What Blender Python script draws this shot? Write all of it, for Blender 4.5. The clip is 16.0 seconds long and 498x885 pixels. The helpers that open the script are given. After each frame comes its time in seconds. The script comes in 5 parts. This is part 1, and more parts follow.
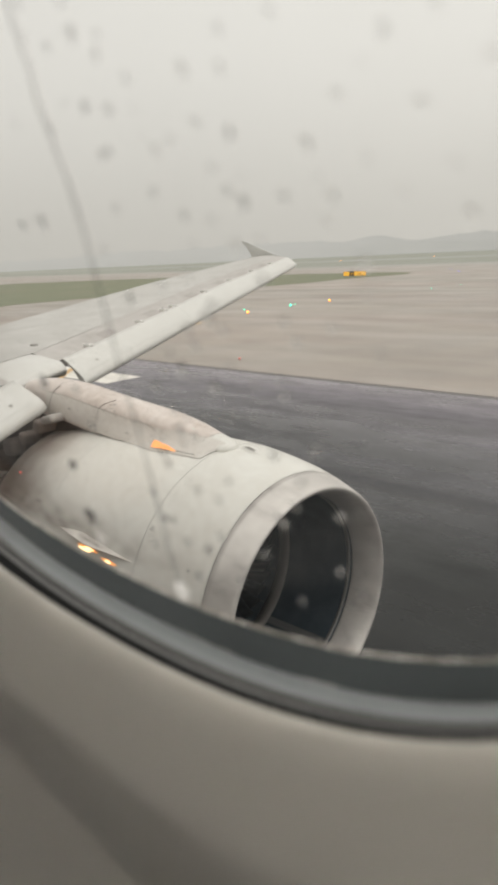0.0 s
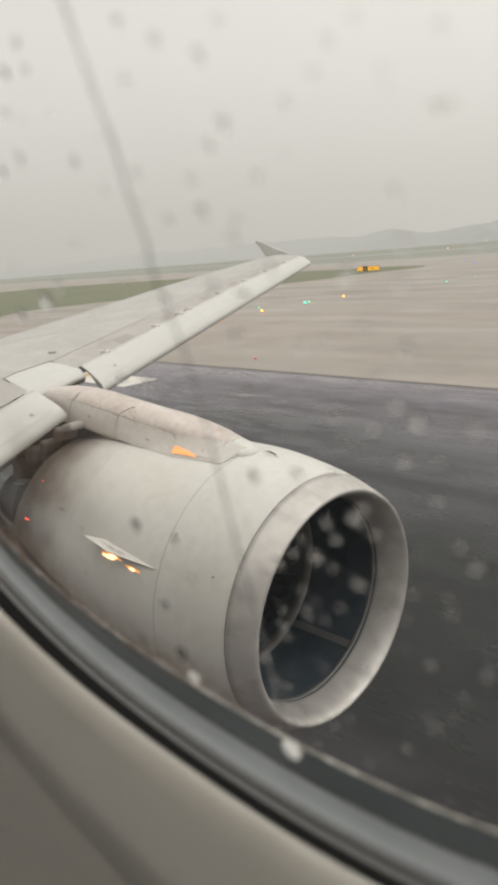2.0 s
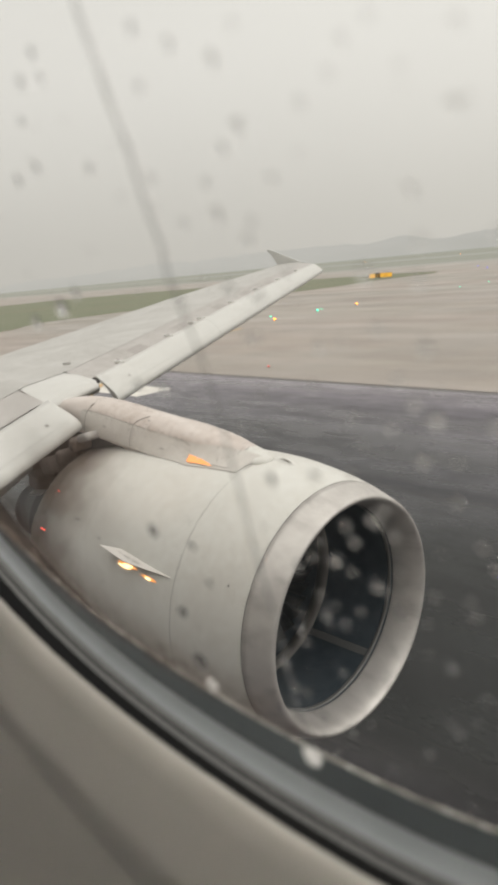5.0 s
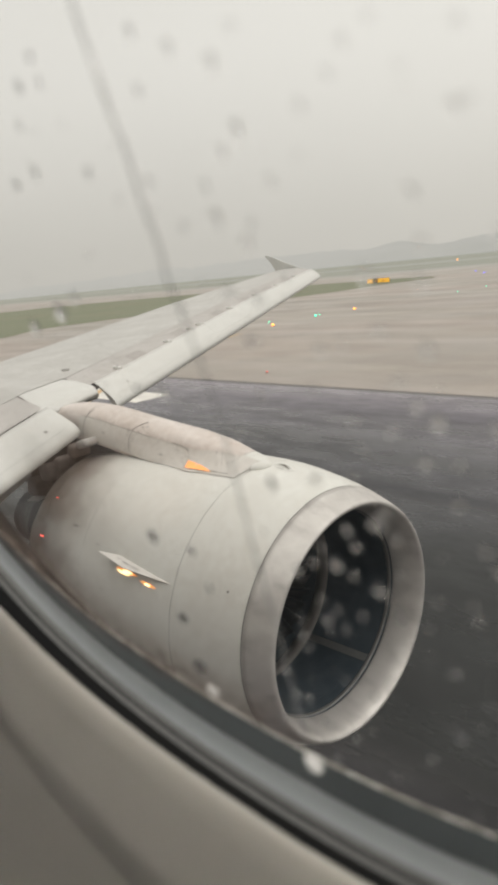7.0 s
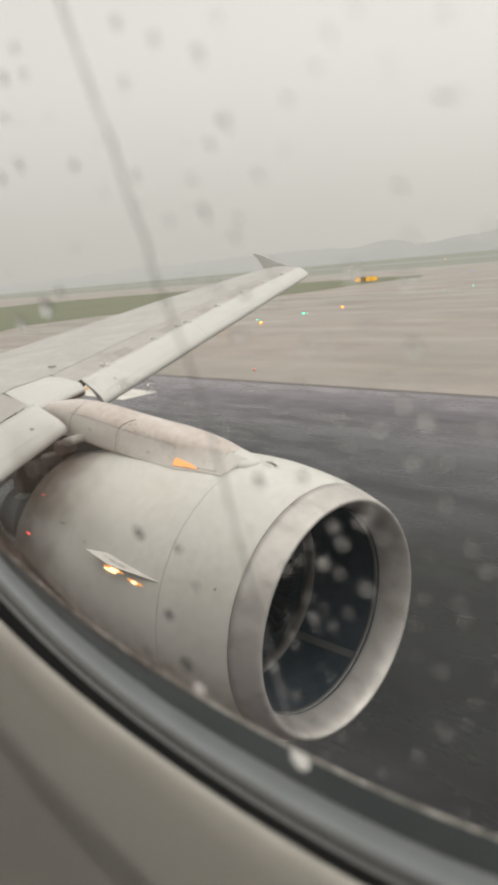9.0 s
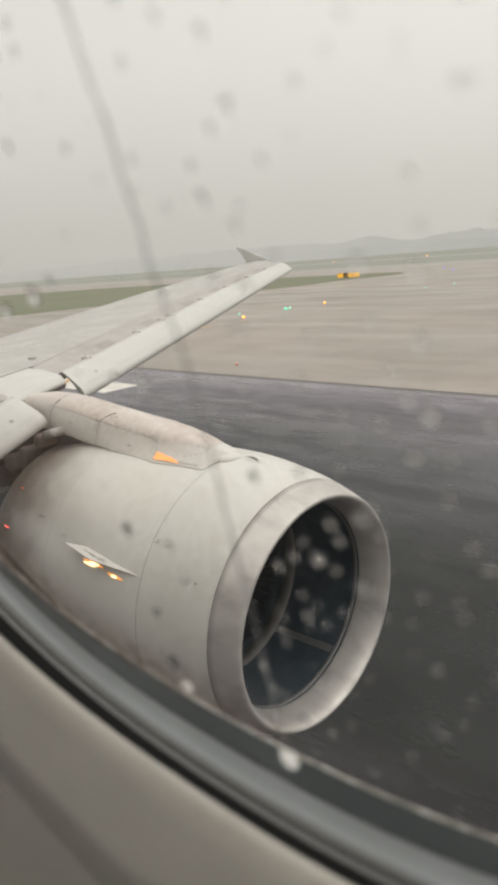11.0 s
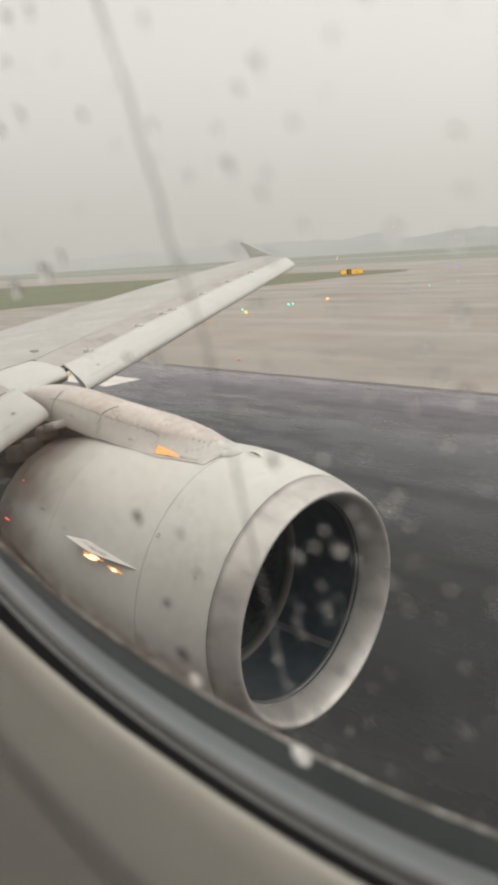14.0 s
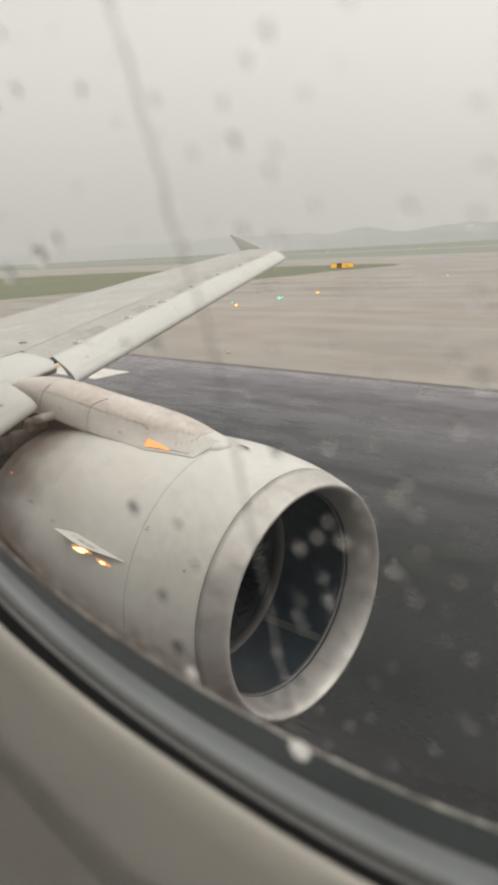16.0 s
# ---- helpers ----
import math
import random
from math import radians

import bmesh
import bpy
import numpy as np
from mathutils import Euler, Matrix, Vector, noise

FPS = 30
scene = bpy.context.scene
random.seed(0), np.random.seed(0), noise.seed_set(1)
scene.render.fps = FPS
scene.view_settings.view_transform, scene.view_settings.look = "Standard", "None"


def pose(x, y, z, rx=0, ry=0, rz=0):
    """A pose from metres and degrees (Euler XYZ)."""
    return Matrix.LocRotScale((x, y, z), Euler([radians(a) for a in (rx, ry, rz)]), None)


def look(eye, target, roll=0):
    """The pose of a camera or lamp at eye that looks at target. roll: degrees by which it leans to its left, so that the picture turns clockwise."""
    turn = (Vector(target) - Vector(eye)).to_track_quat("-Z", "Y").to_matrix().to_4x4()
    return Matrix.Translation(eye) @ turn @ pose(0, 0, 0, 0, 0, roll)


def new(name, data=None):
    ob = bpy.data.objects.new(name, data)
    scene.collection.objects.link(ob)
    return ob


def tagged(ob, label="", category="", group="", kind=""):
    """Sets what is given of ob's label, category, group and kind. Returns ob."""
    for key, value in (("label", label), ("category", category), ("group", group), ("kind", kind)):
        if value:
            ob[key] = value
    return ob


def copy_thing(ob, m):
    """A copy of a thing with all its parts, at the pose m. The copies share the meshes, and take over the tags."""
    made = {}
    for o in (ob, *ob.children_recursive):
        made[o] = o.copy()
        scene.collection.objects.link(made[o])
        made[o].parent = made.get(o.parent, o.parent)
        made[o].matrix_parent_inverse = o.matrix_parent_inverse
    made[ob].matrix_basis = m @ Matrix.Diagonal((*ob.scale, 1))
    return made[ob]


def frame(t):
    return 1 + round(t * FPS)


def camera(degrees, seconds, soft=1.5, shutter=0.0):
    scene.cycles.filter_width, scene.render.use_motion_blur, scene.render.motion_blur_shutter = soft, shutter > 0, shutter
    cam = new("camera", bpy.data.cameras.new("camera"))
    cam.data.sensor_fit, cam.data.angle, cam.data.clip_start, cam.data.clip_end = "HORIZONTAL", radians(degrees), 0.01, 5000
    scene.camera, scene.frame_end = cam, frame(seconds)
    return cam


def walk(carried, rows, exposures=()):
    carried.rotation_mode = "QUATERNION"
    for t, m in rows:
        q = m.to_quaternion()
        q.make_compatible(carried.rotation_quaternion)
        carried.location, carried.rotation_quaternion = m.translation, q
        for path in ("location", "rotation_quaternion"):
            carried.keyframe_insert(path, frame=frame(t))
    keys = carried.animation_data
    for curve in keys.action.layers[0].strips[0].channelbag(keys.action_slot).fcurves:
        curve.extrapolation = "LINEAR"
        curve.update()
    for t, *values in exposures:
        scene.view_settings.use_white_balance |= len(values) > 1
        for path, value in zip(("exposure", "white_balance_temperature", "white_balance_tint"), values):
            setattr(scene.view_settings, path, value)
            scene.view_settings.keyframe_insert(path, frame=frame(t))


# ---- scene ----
cam = camera(40.70, 16.0, soft=3.9)
# seconds, x, y, z, yaw, pitch, roll; x runs to the nose, y away from the cabin, z up
PATH = [
    (0.0, 0.0418, 1.8104, 4.6177, 42.868, -15.315, 2.510),
    (0.5, 0.0455, 1.8038, 4.6305, 42.541, -14.945, 2.997),
    (1.0, 0.0348, 1.8065, 4.6406, 42.611, -15.749, 3.999),
    (1.5, 0.0072, 1.8164, 4.6470, 43.558, -15.359, 5.154),
    (2.0, 0.0003, 1.8144, 4.6604, 43.904, -15.383, 4.310),
    (2.5, -0.0000, 1.8145, 4.6611, 43.957, -15.462, 4.732),
    (3.0, -0.0001, 1.8142, 4.6612, 44.334, -15.493, 5.002),
    (3.5, -0.0000, 1.8138, 4.6610, 44.671, -15.131, 4.973),
    (4.0, -0.0001, 1.8138, 4.6603, 44.933, -14.864, 5.113),
    (6.5, -0.0012, 1.8146, 4.6585, 44.686, -14.224, 5.421),
    (7.0, -0.0014, 1.8144, 4.6586, 44.739, -14.135, 5.466),
    (7.5, -0.0017, 1.8147, 4.6586, 44.126, -14.480, 5.158),
    (8.0, -0.0015, 1.8146, 4.6583, 43.906, -14.584, 5.049),
    (8.5, -0.0015, 1.8147, 4.6583, 43.948, -14.398, 5.073),
    (9.0, -0.0017, 1.8149, 4.6582, 43.753, -14.421, 5.035),
    (9.5, -0.0021, 1.8152, 4.6580, 42.520, -14.721, 3.972),
    (12.0, -0.0103, 1.8153, 4.6559, 42.334, -15.133, 4.165),
    (12.5, -0.0115, 1.8158, 4.6549, 42.641, -15.186, 3.914),
    (13.0, -0.0122, 1.8162, 4.6549, 42.646, -15.002, 3.968),
    (13.5, -0.0130, 1.8159, 4.6543, 42.699, -14.922, 3.791),
    (14.0, -0.0138, 1.8163, 4.6535, 42.607, -15.355, 3.441),
    (14.5, -0.0146, 1.8164, 4.6529, 42.443, -15.479, 3.464),
    (15.0, -0.0153, 1.8168, 4.6530, 41.975, -15.804, 3.268),
    (15.5, -0.0182, 1.8179, 4.6519, 41.774, -15.833, 2.914),
    (16.0, -0.0185, 1.8169, 4.6515, 41.806, -15.959, 2.917),
]
walk(cam, [(t, pose(x, y, z, 90 + pitch, roll, yaw)) for t, x, y, z, yaw, pitch, roll in PATH])
cam.data.dof.use_dof = True
cam.data.dof.focus_distance = 11.0
cam.data.dof.aperture_fstop = 14.0

# ---------------------------------------------------------------- light
world = bpy.data.worlds.new("overcast")
scene.world = world
world.use_nodes = True
wn, wl = world.node_tree.nodes, world.node_tree.links
wn.clear()
w_out = wn.new("ShaderNodeOutputWorld")
w_bg = wn.new("ShaderNodeBackground")
w_sky = wn.new("ShaderNodeTexSky")
w_sky.sky_type = "NISHITA"
w_sky.sun_disc = False
w_sky.sun_elevation = radians(50)
w_sky.sun_rotation = radians(60)
w_sky.dust_density = 8.0
w_grey = wn.new("ShaderNodeHueSaturation")
w_grey.inputs["Saturation"].default_value = 0.12
w_grey.inputs["Value"].default_value = 0.1
w_co = wn.new("ShaderNodeTexCoord")
w_sep = wn.new("ShaderNodeSeparateXYZ")
w_ramp = wn.new("ShaderNodeValToRGB")
w_ramp.color_ramp.interpolation = "EASE"
w_ramp.color_ramp.elements[0].position = 0.0
w_ramp.color_ramp.elements[0].color = (0.660, 0.637, 0.578, 1)
w_ramp.color_ramp.elements[1].position = 1.0
w_ramp.color_ramp.elements[1].color = (1.33, 1.29, 1.21, 1)
el = w_ramp.color_ramp.elements.new(0.32)
el.color = (0.882, 0.86, 0.795, 1)
w_noise = wn.new("ShaderNodeTexNoise")
w_noise.inputs["Scale"].default_value = 2.2
w_noise.inputs["Detail"].default_value = 3.0
w_var = wn.new("ShaderNodeMapRange")
w_var.inputs["To Min"].default_value = 0.95
w_var.inputs["To Max"].default_value = 1.05
w_mul = wn.new("ShaderNodeVectorMath")
w_mul.operation = "SCALE"
# the cloud is brighter towards the hidden sun
w_fore = wn.new("ShaderNodeMapRange")
w_fore.inputs["From Min"].default_value = -1.0
w_fore.inputs["From Max"].default_value = 0.1
w_fore.inputs["To Min"].default_value = 0.93
w_fore.inputs["To Max"].default_value = 1.17
w_both = wn.new("ShaderNodeMath")
w_both.operation = "MULTIPLY"
w_mix = wn.new("ShaderNodeMix")
w_mix.data_type = "RGBA"
w_mix.inputs[0].default_value = 0.9
wl.new(w_co.outputs["Generated"], w_sep.inputs[0])
wl.new(w_sep.outputs["Z"], w_ramp.inputs[0])
wl.new(w_co.outputs["Generated"], w_noise.inputs["Vector"])
wl.new(w_noise.outputs[0], w_var.inputs["Value"])
wl.new(w_ramp.outputs[0], w_mul.inputs[0])
wl.new(w_sep.outputs["X"], w_fore.inputs["Value"])
wl.new(w_var.outputs[0], w_both.inputs[0])
wl.new(w_fore.outputs[0], w_both.inputs[1])
wl.new(w_both.outputs[0], w_mul.inputs["Scale"])
wl.new(w_sky.outputs[0], w_grey.inputs["Color"])
wl.new(w_grey.outputs[0], w_mix.inputs[6])
wl.new(w_mul.outputs[0], w_mix.inputs[7])
wl.new(w_mix.outputs[2], w_bg.inputs["Color"])
w_bg.inputs["Strength"].default_value = 0.955
wl.new(w_bg.outputs[0], w_out.inputs["Surface"])

sun = new("sun", bpy.data.lights.new("sun", "SUN"))
sun.data.energy = 0.5
sun.data.angle = radians(60)
sun.data.color = (1.0, 0.97, 0.92)
sun.matrix_world = look((60, 35, 83), (0, 0, 0))


# ---------------------------------------------------------------- materials
class Mat:
    """A node material with a principled surface and a few shorthands."""

    def __init__(self, name, rough=0.5, metal=0.0, spec=0.5):
        self.m = bpy.data.materials.new(name)
        self.m.use_nodes = True
        self.n, self.l = self.m.node_tree.nodes, self.m.node_tree.links
        self.b = self.n["Principled BSDF"]
        self.b.inputs["Roughness"].default_value = rough
        self.b.inputs["Metallic"].default_value = metal
        self.b.inputs["Specular IOR Level"].default_value = spec

    def pos(self, scale=(1, 1, 1), coord="Object"):
        if coord == "World":
            src = self.n.new("ShaderNodeNewGeometry").outputs["Position"]
        else:
            src = self.n.new("ShaderNodeTexCoord").outputs[coord]
        mp = self.n.new("ShaderNodeMapping")
        mp.inputs["Scale"].default_value = scale
        self.l.new(src, mp.inputs["Vector"])
        return mp.outputs[0]

    def noise(self, scale, stretch=(1, 1, 1), detail=4.0, rough=0.55, coord="World"):
        t = self.n.new("ShaderNodeTexNoise")
        t.inputs["Scale"].default_value = scale
        t.inputs["Detail"].default_value = detail
        t.inputs["Roughness"].default_value = rough
        self.l.new(self.pos(stretch, coord), t.inputs["Vector"])
        return t.outputs[0]

    def ramp(self, fac, stops):
        r = self.n.new("ShaderNodeValToRGB")
        e = r.color_ramp.elements
        while len(e) < len(stops):
            e.new(0.5)
        for k, (p, c) in enumerate(stops):
            e[k].position = p
            e[k].color = (*c, 1) if isinstance(c, tuple) else (c, c, c, 1)
        self.l.new(fac, r.inputs[0])
        return r.outputs[0]

    def mix(self, fac, a, b, blend="MIX"):
        x = self.n.new("ShaderNodeMix")
        x.data_type, x.blend_type = "RGBA", blend
        for k, v in ((0, fac), (6, a), (7, b)):
            if isinstance(v, (int, float)):
                x.inputs[k].default_value = v if k == 0 else (v, v, v, 1)
            elif isinstance(v, tuple):
                x.inputs[k].default_value = (*v, 1)
            else:
                self.l.new(v, x.inputs[k])
        return x.outputs[2]

    def set(self, name, v):
        if isinstance(v, tuple):
            self.b.inputs[name].default_value = (*v, 1)
        elif isinstance(v, (int, float)):
            self.b.inputs[name].default_value = v
        else:
            self.l.new(v, self.b.inputs[name])
        return self

    def bump(self, height, strength=0.2, dist=0.01):
        k = self.n.new("ShaderNodeBump")
        k.inputs["Strength"].default_value = strength
        k.inputs["Distance"].default_value = dist
        self.l.new(height, k.inputs["Height"])
        self.l.new(k.outputs[0], self.b.inputs["Normal"])
        return self


def paint(name, base, dirt, rough=0.38, streak=(0.5, 6, 6), amount=0.5):
    m = Mat(name, rough)
    big = m.ramp(m.noise(1.3, streak, 5), [(0.35, 0.0), (0.75, 1.0)])
    fine = m.ramp(m.noise(14, (1, 1, 1), 6), [(0.3, 0.0), (0.8, 1.0)])
    c = m.mix(m.mix(0.5, big, fine), base, dirt)
    m.set("Base Color", m.mix(amount, base, c))
    m.set("Roughness", m.ramp(m.noise(5, (1, 1, 1), 4), [(0.2, rough - 0.1), (0.8, rough + 0.14)]))
    m.bump(m.noise(40, (1, 1, 1), 3), 0.04, 0.004)
    return m.m


M_WING = paint("wing_paint", (0.49, 0.48, 0.455), (0.31, 0.295, 0.27), 0.4, (1.6, 1.0, 2), 0.95)
M_WING_GREY = paint("wing_grey_paint", (0.47, 0.448, 0.425), (0.31, 0.285, 0.262), 0.45, (1.8, 1.2, 2), 0.95)
M_SLAT = paint("slat_paint", (0.60, 0.595, 0.565), (0.40, 0.385, 0.355), 0.36, (3, 0.7, 2))
M_SLAT_RIDGE = Mat("slat_ridge_grey", 0.5).set("Base Color", (0.43, 0.425, 0.40)).m
M_TRACK_DOOR = paint("track_door_grey", (0.37, 0.345, 0.325), (0.27, 0.24, 0.22), 0.45, (1.8, 1.2, 2), 0.9)
M_BRACKET = paint("bracket_white", (0.70, 0.69, 0.66), (0.6, 0.58, 0.55), 0.4)
M_COWL = paint("cowl_paint", (0.66, 0.655, 0.615), (0.50, 0.47, 0.42), 0.34, (1.0, 1.3, 1.3), 0.85)
M_PYLON = paint("pylon_paint", (0.665, 0.61, 0.57), (0.37, 0.295, 0.245), 0.4, (1.3, 2.4, 2.4), 0.95)
M_FLANK = paint("pylon_flank_paint", (0.63, 0.605, 0.565), (0.44, 0.40, 0.36), 0.4, (1.3, 2.4, 2.4), 0.8)
M_GRIME = paint("grimy_metal", (0.16, 0.13, 0.11), (0.07, 0.055, 0.045), 0.55, (1, 3, 3), 0.9)
soot = Mat("sooty_cowl_paint", 0.42)
so_sep = soot.n.new("ShaderNodeSeparateXYZ")
soot.l.new(soot.pos((1, 1, 1), "World"), so_sep.inputs[0])
so_run = soot.n.new("ShaderNodeMapRange")
so_run.inputs["From Min"].default_value, so_run.inputs["From Max"].default_value = -5.15, -6.45
soot.l.new(so_sep.outputs["X"], so_run.inputs["Value"])
so_wave = soot.ramp(soot.noise(2.2, (0.7, 1, 1), 5), [(0.3, 0.0), (0.7, 1.0)])
so_fac = soot.ramp(soot.mix(0.3, so_run.outputs[0], so_wave), [(0.24, 0.0), (0.50, 0.55), (0.80, 1.0)])
so_clean = soot.ramp(soot.noise(1.3, (1.0, 1.3, 1.3), 5), [(0.35, (0.655, 0.648, 0.607)), (0.75, (0.56, 0.54, 0.495))])
soot.set("Base Color", soot.mix(so_fac, so_clean, (0.235, 0.19, 0.16)))
soot.bump(soot.noise(40, (1, 1, 1), 3), 0.04, 0.004)
M_SOOT = soot.m
M_STAINED = paint("heat_stained_cowl", (0.34, 0.29, 0.25), (0.20, 0.165, 0.14), 0.5, (1, 3, 3), 0.9)
M_HOUSING = paint("brown_housing", (0.37, 0.315, 0.28), (0.22, 0.18, 0.155), 0.55, (2, 3, 3), 0.9)
M_NOZZLE = paint("burnt_nozzle", (0.10, 0.085, 0.08), (0.05, 0.042, 0.04), 0.5, (1, 3, 3), 0.9)
M_JOINT = Mat("joint_shadow_gap", 0.8).set("Base Color", (0.06, 0.055, 0.05)).m
M_SEAM = Mat("dirty_panel_seam", 0.7).set("Base Color", (0.13, 0.115, 0.10)).m
M_RIVET = Mat("rivet_grey", 0.5, 0.4).set("Base Color", (0.22, 0.2, 0.18)).m
M_STENCIL = Mat("stencil_grey", 0.6).set("Base Color", (0.30, 0.285, 0.265)).m


lip = Mat("bare_aluminium_lip", 0.4, 0.5)
lip_c = lip.ramp(lip.noise(3, (1, 2, 2), 6), [(0.22, (0.365, 0.34, 0.322)), (0.45, (0.508, 0.482, 0.456)), (0.78, (0.638, 0.615, 0.578))])
lip.set("Base Color", lip_c)
lip.set("Roughness", lip.ramp(lip.noise(9, (1, 1, 1), 5), [(0.3, 0.40), (0.75, 0.58)]))
M_LIP = lip.m

inlet = Mat("acoustic_liner", 0.7, 0.0, 0.2)
inlet.set("Base Color", inlet.ramp(inlet.noise(6, (1, 1, 1), 4), [(0.3, (0.015, 0.026, 0.036)), (0.8, (0.030, 0.044, 0.056))]))
M_INLET = inlet.m
blade = Mat("titanium_blade", 0.32, 0.85)
blade.set("Base Color", blade.ramp(blade.noise(7, (1, 1, 1), 4), [(0.3, (0.030, 0.037, 0.046)), (0.8, (0.065, 0.074, 0.086))]))
M_BLADE = blade.m
M_SPINNER = Mat("spinner_black", 0.4).set("Base Color", (0.035, 0.035, 0.04)).m
M_FANRING = Mat("fan_case_ring", 0.5).set("Base Color", (0.115, 0.105, 0.095)).m

M_RINGMETAL = Mat("dull_metal_ring", 0.5, 0.2).set("Base Color", (0.15, 0.147, 0.14)).m
M_SPLICE = Mat("liner_splice_grey", 0.55).set("Base Color", (0.08, 0.081, 0.08)).m

asph = Mat("wet_asphalt", 0.4, 0.0, 0.16)
a_str = asph.ramp(asph.noise(0.55, (0.05, 1, 1), 6, 0.6), [(0.3, (0.043, 0.040, 0.043)), (0.7, (0.084, 0.078, 0.086))])
a_pat = asph.ramp(asph.noise(0.12, (0.4, 1, 1), 5), [(0.35, 0.65), (0.7, 1.22)])
a_grain = asph.ramp(asph.noise(60, (1, 1, 1), 3), [(0.25, 0.75), (0.8, 1.2)])
# base tone set by lateral position: darkest around 7 to 11 m, paler outward
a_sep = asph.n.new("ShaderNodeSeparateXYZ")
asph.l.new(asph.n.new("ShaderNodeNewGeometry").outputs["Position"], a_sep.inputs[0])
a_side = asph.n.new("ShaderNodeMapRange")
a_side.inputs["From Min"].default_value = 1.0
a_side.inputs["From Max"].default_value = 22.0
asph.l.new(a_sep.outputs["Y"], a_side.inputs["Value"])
# the unseen strip under the fuselage is lightened to bounce light on the cowl
a_across = asph.ramp(a_side.outputs[0], [(0.0, (2.4, 2.3, 2.3)), (0.17, (2.0, 1.95, 1.95)), (0.27, (0.165, 0.20, 0.178)), (0.464, (0.265, 0.31, 0.288)), (0.671, (1.0, 1.04, 1.10)), (0.886, (2.05, 2.0, 2.12)), (1.0, (3.0, 2.88, 3.0))])
a_blot = asph.ramp(asph.noise(1.1, (0.5, 1, 1), 6, 0.65), [(0.34, 0.72), (0.66, 1.28)])
a_all = asph.mix(1.0, asph.mix(1.0, asph.mix(1.0, a_str, a_pat, "MULTIPLY"), a_blot, "MULTIPLY"), a_grain, "MULTIPLY")
asph.set("Base Color", asph.mix(1.0, a_all, a_across, "MULTIPLY"))
asph.set("Roughness", asph.ramp(asph.mix(0.45, asph.noise(0.35, (0.12, 1, 1), 5), asph.noise(1.7, (0.4, 1, 1), 5, 0.65)), [(0.38, 0.14), (0.62, 0.46)]))
asph.bump(asph.mix(0.5, asph.noise(45, (1, 1, 1), 4), asph.noise(1.5, (0.12, 1, 1), 5)), 0.3, 0.006)
M_ASPHALT = asph.m

conc = Mat("wet_concrete", 0.45)
c_big = conc.ramp(conc.noise(0.07, (0.5, 1, 1), 6, 0.6), [(0.3, (0.228, 0.202, 0.175)), (0.72, (0.345, 0.306, 0.267))])
c_str = conc.ramp(conc.noise(0.42, (0.35, 1, 1), 6, 0.7), [(0.34, 0.89), (0.62, 1.055)])
c_tint = conc.ramp(conc.noise(0.05, (0.35, 1, 1), 4, 0.5), [(0.36, (1.05, 0.98, 0.96)), (0.64, (0.98, 1.0, 0.98))])
c_cross = conc.ramp(conc.noise(0.3, (1, 0.22, 1), 5, 0.65), [(0.36, (0.93, 0.93, 0.935)), (0.62, (1.045, 1.04, 1.03))])
c_grain = conc.ramp(conc.noise(30, (1, 1, 1), 3), [(0.25, 0.86), (0.8, 1.1)])
conc.set("Base Color", conc.mix(1.0, conc.mix(1.0, conc.mix(1.0, conc.mix(1.0, c_big, c_tint, "MULTIPLY"), c_str, "MULTIPLY"), c_cross, "MULTIPLY"), c_grain, "MULTIPLY"))
conc.set("Roughness", conc.ramp(conc.noise(0.2, (0.4, 1, 1), 5), [(0.34, 0.30), (0.64, 0.54)]))
conc.bump(conc.noise(25, (1, 1, 1), 4), 0.25, 0.005)
M_CONCRETE = conc.m

gr = Mat("wet_grass", 0.75, 0.0, 0.2)
g_big = gr.ramp(gr.noise(0.06, (1, 1, 1), 6, 0.6), [(0.32, (0.185, 0.200, 0.130)), (0.55, (0.210, 0.218, 0.150)), (0.75, (0.225, 0.205, 0.142))])
g_fine = gr.ramp(gr.noise(2.5, (1, 1, 1), 6, 0.7), [(0.25, 0.65), (0.8, 1.25)])
gr.set("Base Color", gr.mix(1.0, g_big, g_fine, "MULTIPLY"))
gr.bump(gr.noise(6, (1, 1, 1), 5, 0.7), 0.9, 0.12)
M_GRASS = gr.m
ve = Mat("worn_verge", 0.8, 0.0, 0.2)
ve.set("Base Color", ve.ramp(ve.noise(0.12, (0.4, 1, 1), 6, 0.65), [(0.3, (0.20, 0.13, 0.085)), (0.55, (0.17, 0.14, 0.085)), (0.75, (0.13, 0.145, 0.075))]))
ve.bump(ve.noise(5, (1, 1, 1), 5, 0.7), 0.8, 0.1)
M_VERGE = ve.m


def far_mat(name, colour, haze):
    """Far ground: a lit surface mixed with an emission that paints the rain haze."""
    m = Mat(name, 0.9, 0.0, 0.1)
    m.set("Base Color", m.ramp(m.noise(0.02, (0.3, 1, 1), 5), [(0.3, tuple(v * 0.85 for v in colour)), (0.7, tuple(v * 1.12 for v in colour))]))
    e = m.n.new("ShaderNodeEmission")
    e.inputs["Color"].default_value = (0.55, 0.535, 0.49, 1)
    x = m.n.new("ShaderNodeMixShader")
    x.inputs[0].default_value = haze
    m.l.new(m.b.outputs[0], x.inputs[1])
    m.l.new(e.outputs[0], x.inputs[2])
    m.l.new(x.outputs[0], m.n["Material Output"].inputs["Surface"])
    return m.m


M_HAZED_GRASS = far_mat("hazed_far_grass", (0.15, 0.165, 0.105), 0.48)
M_HAZED_CONCRETE = far_mat("hazed_far_concrete", (0.32, 0.29, 0.26), 0.55)


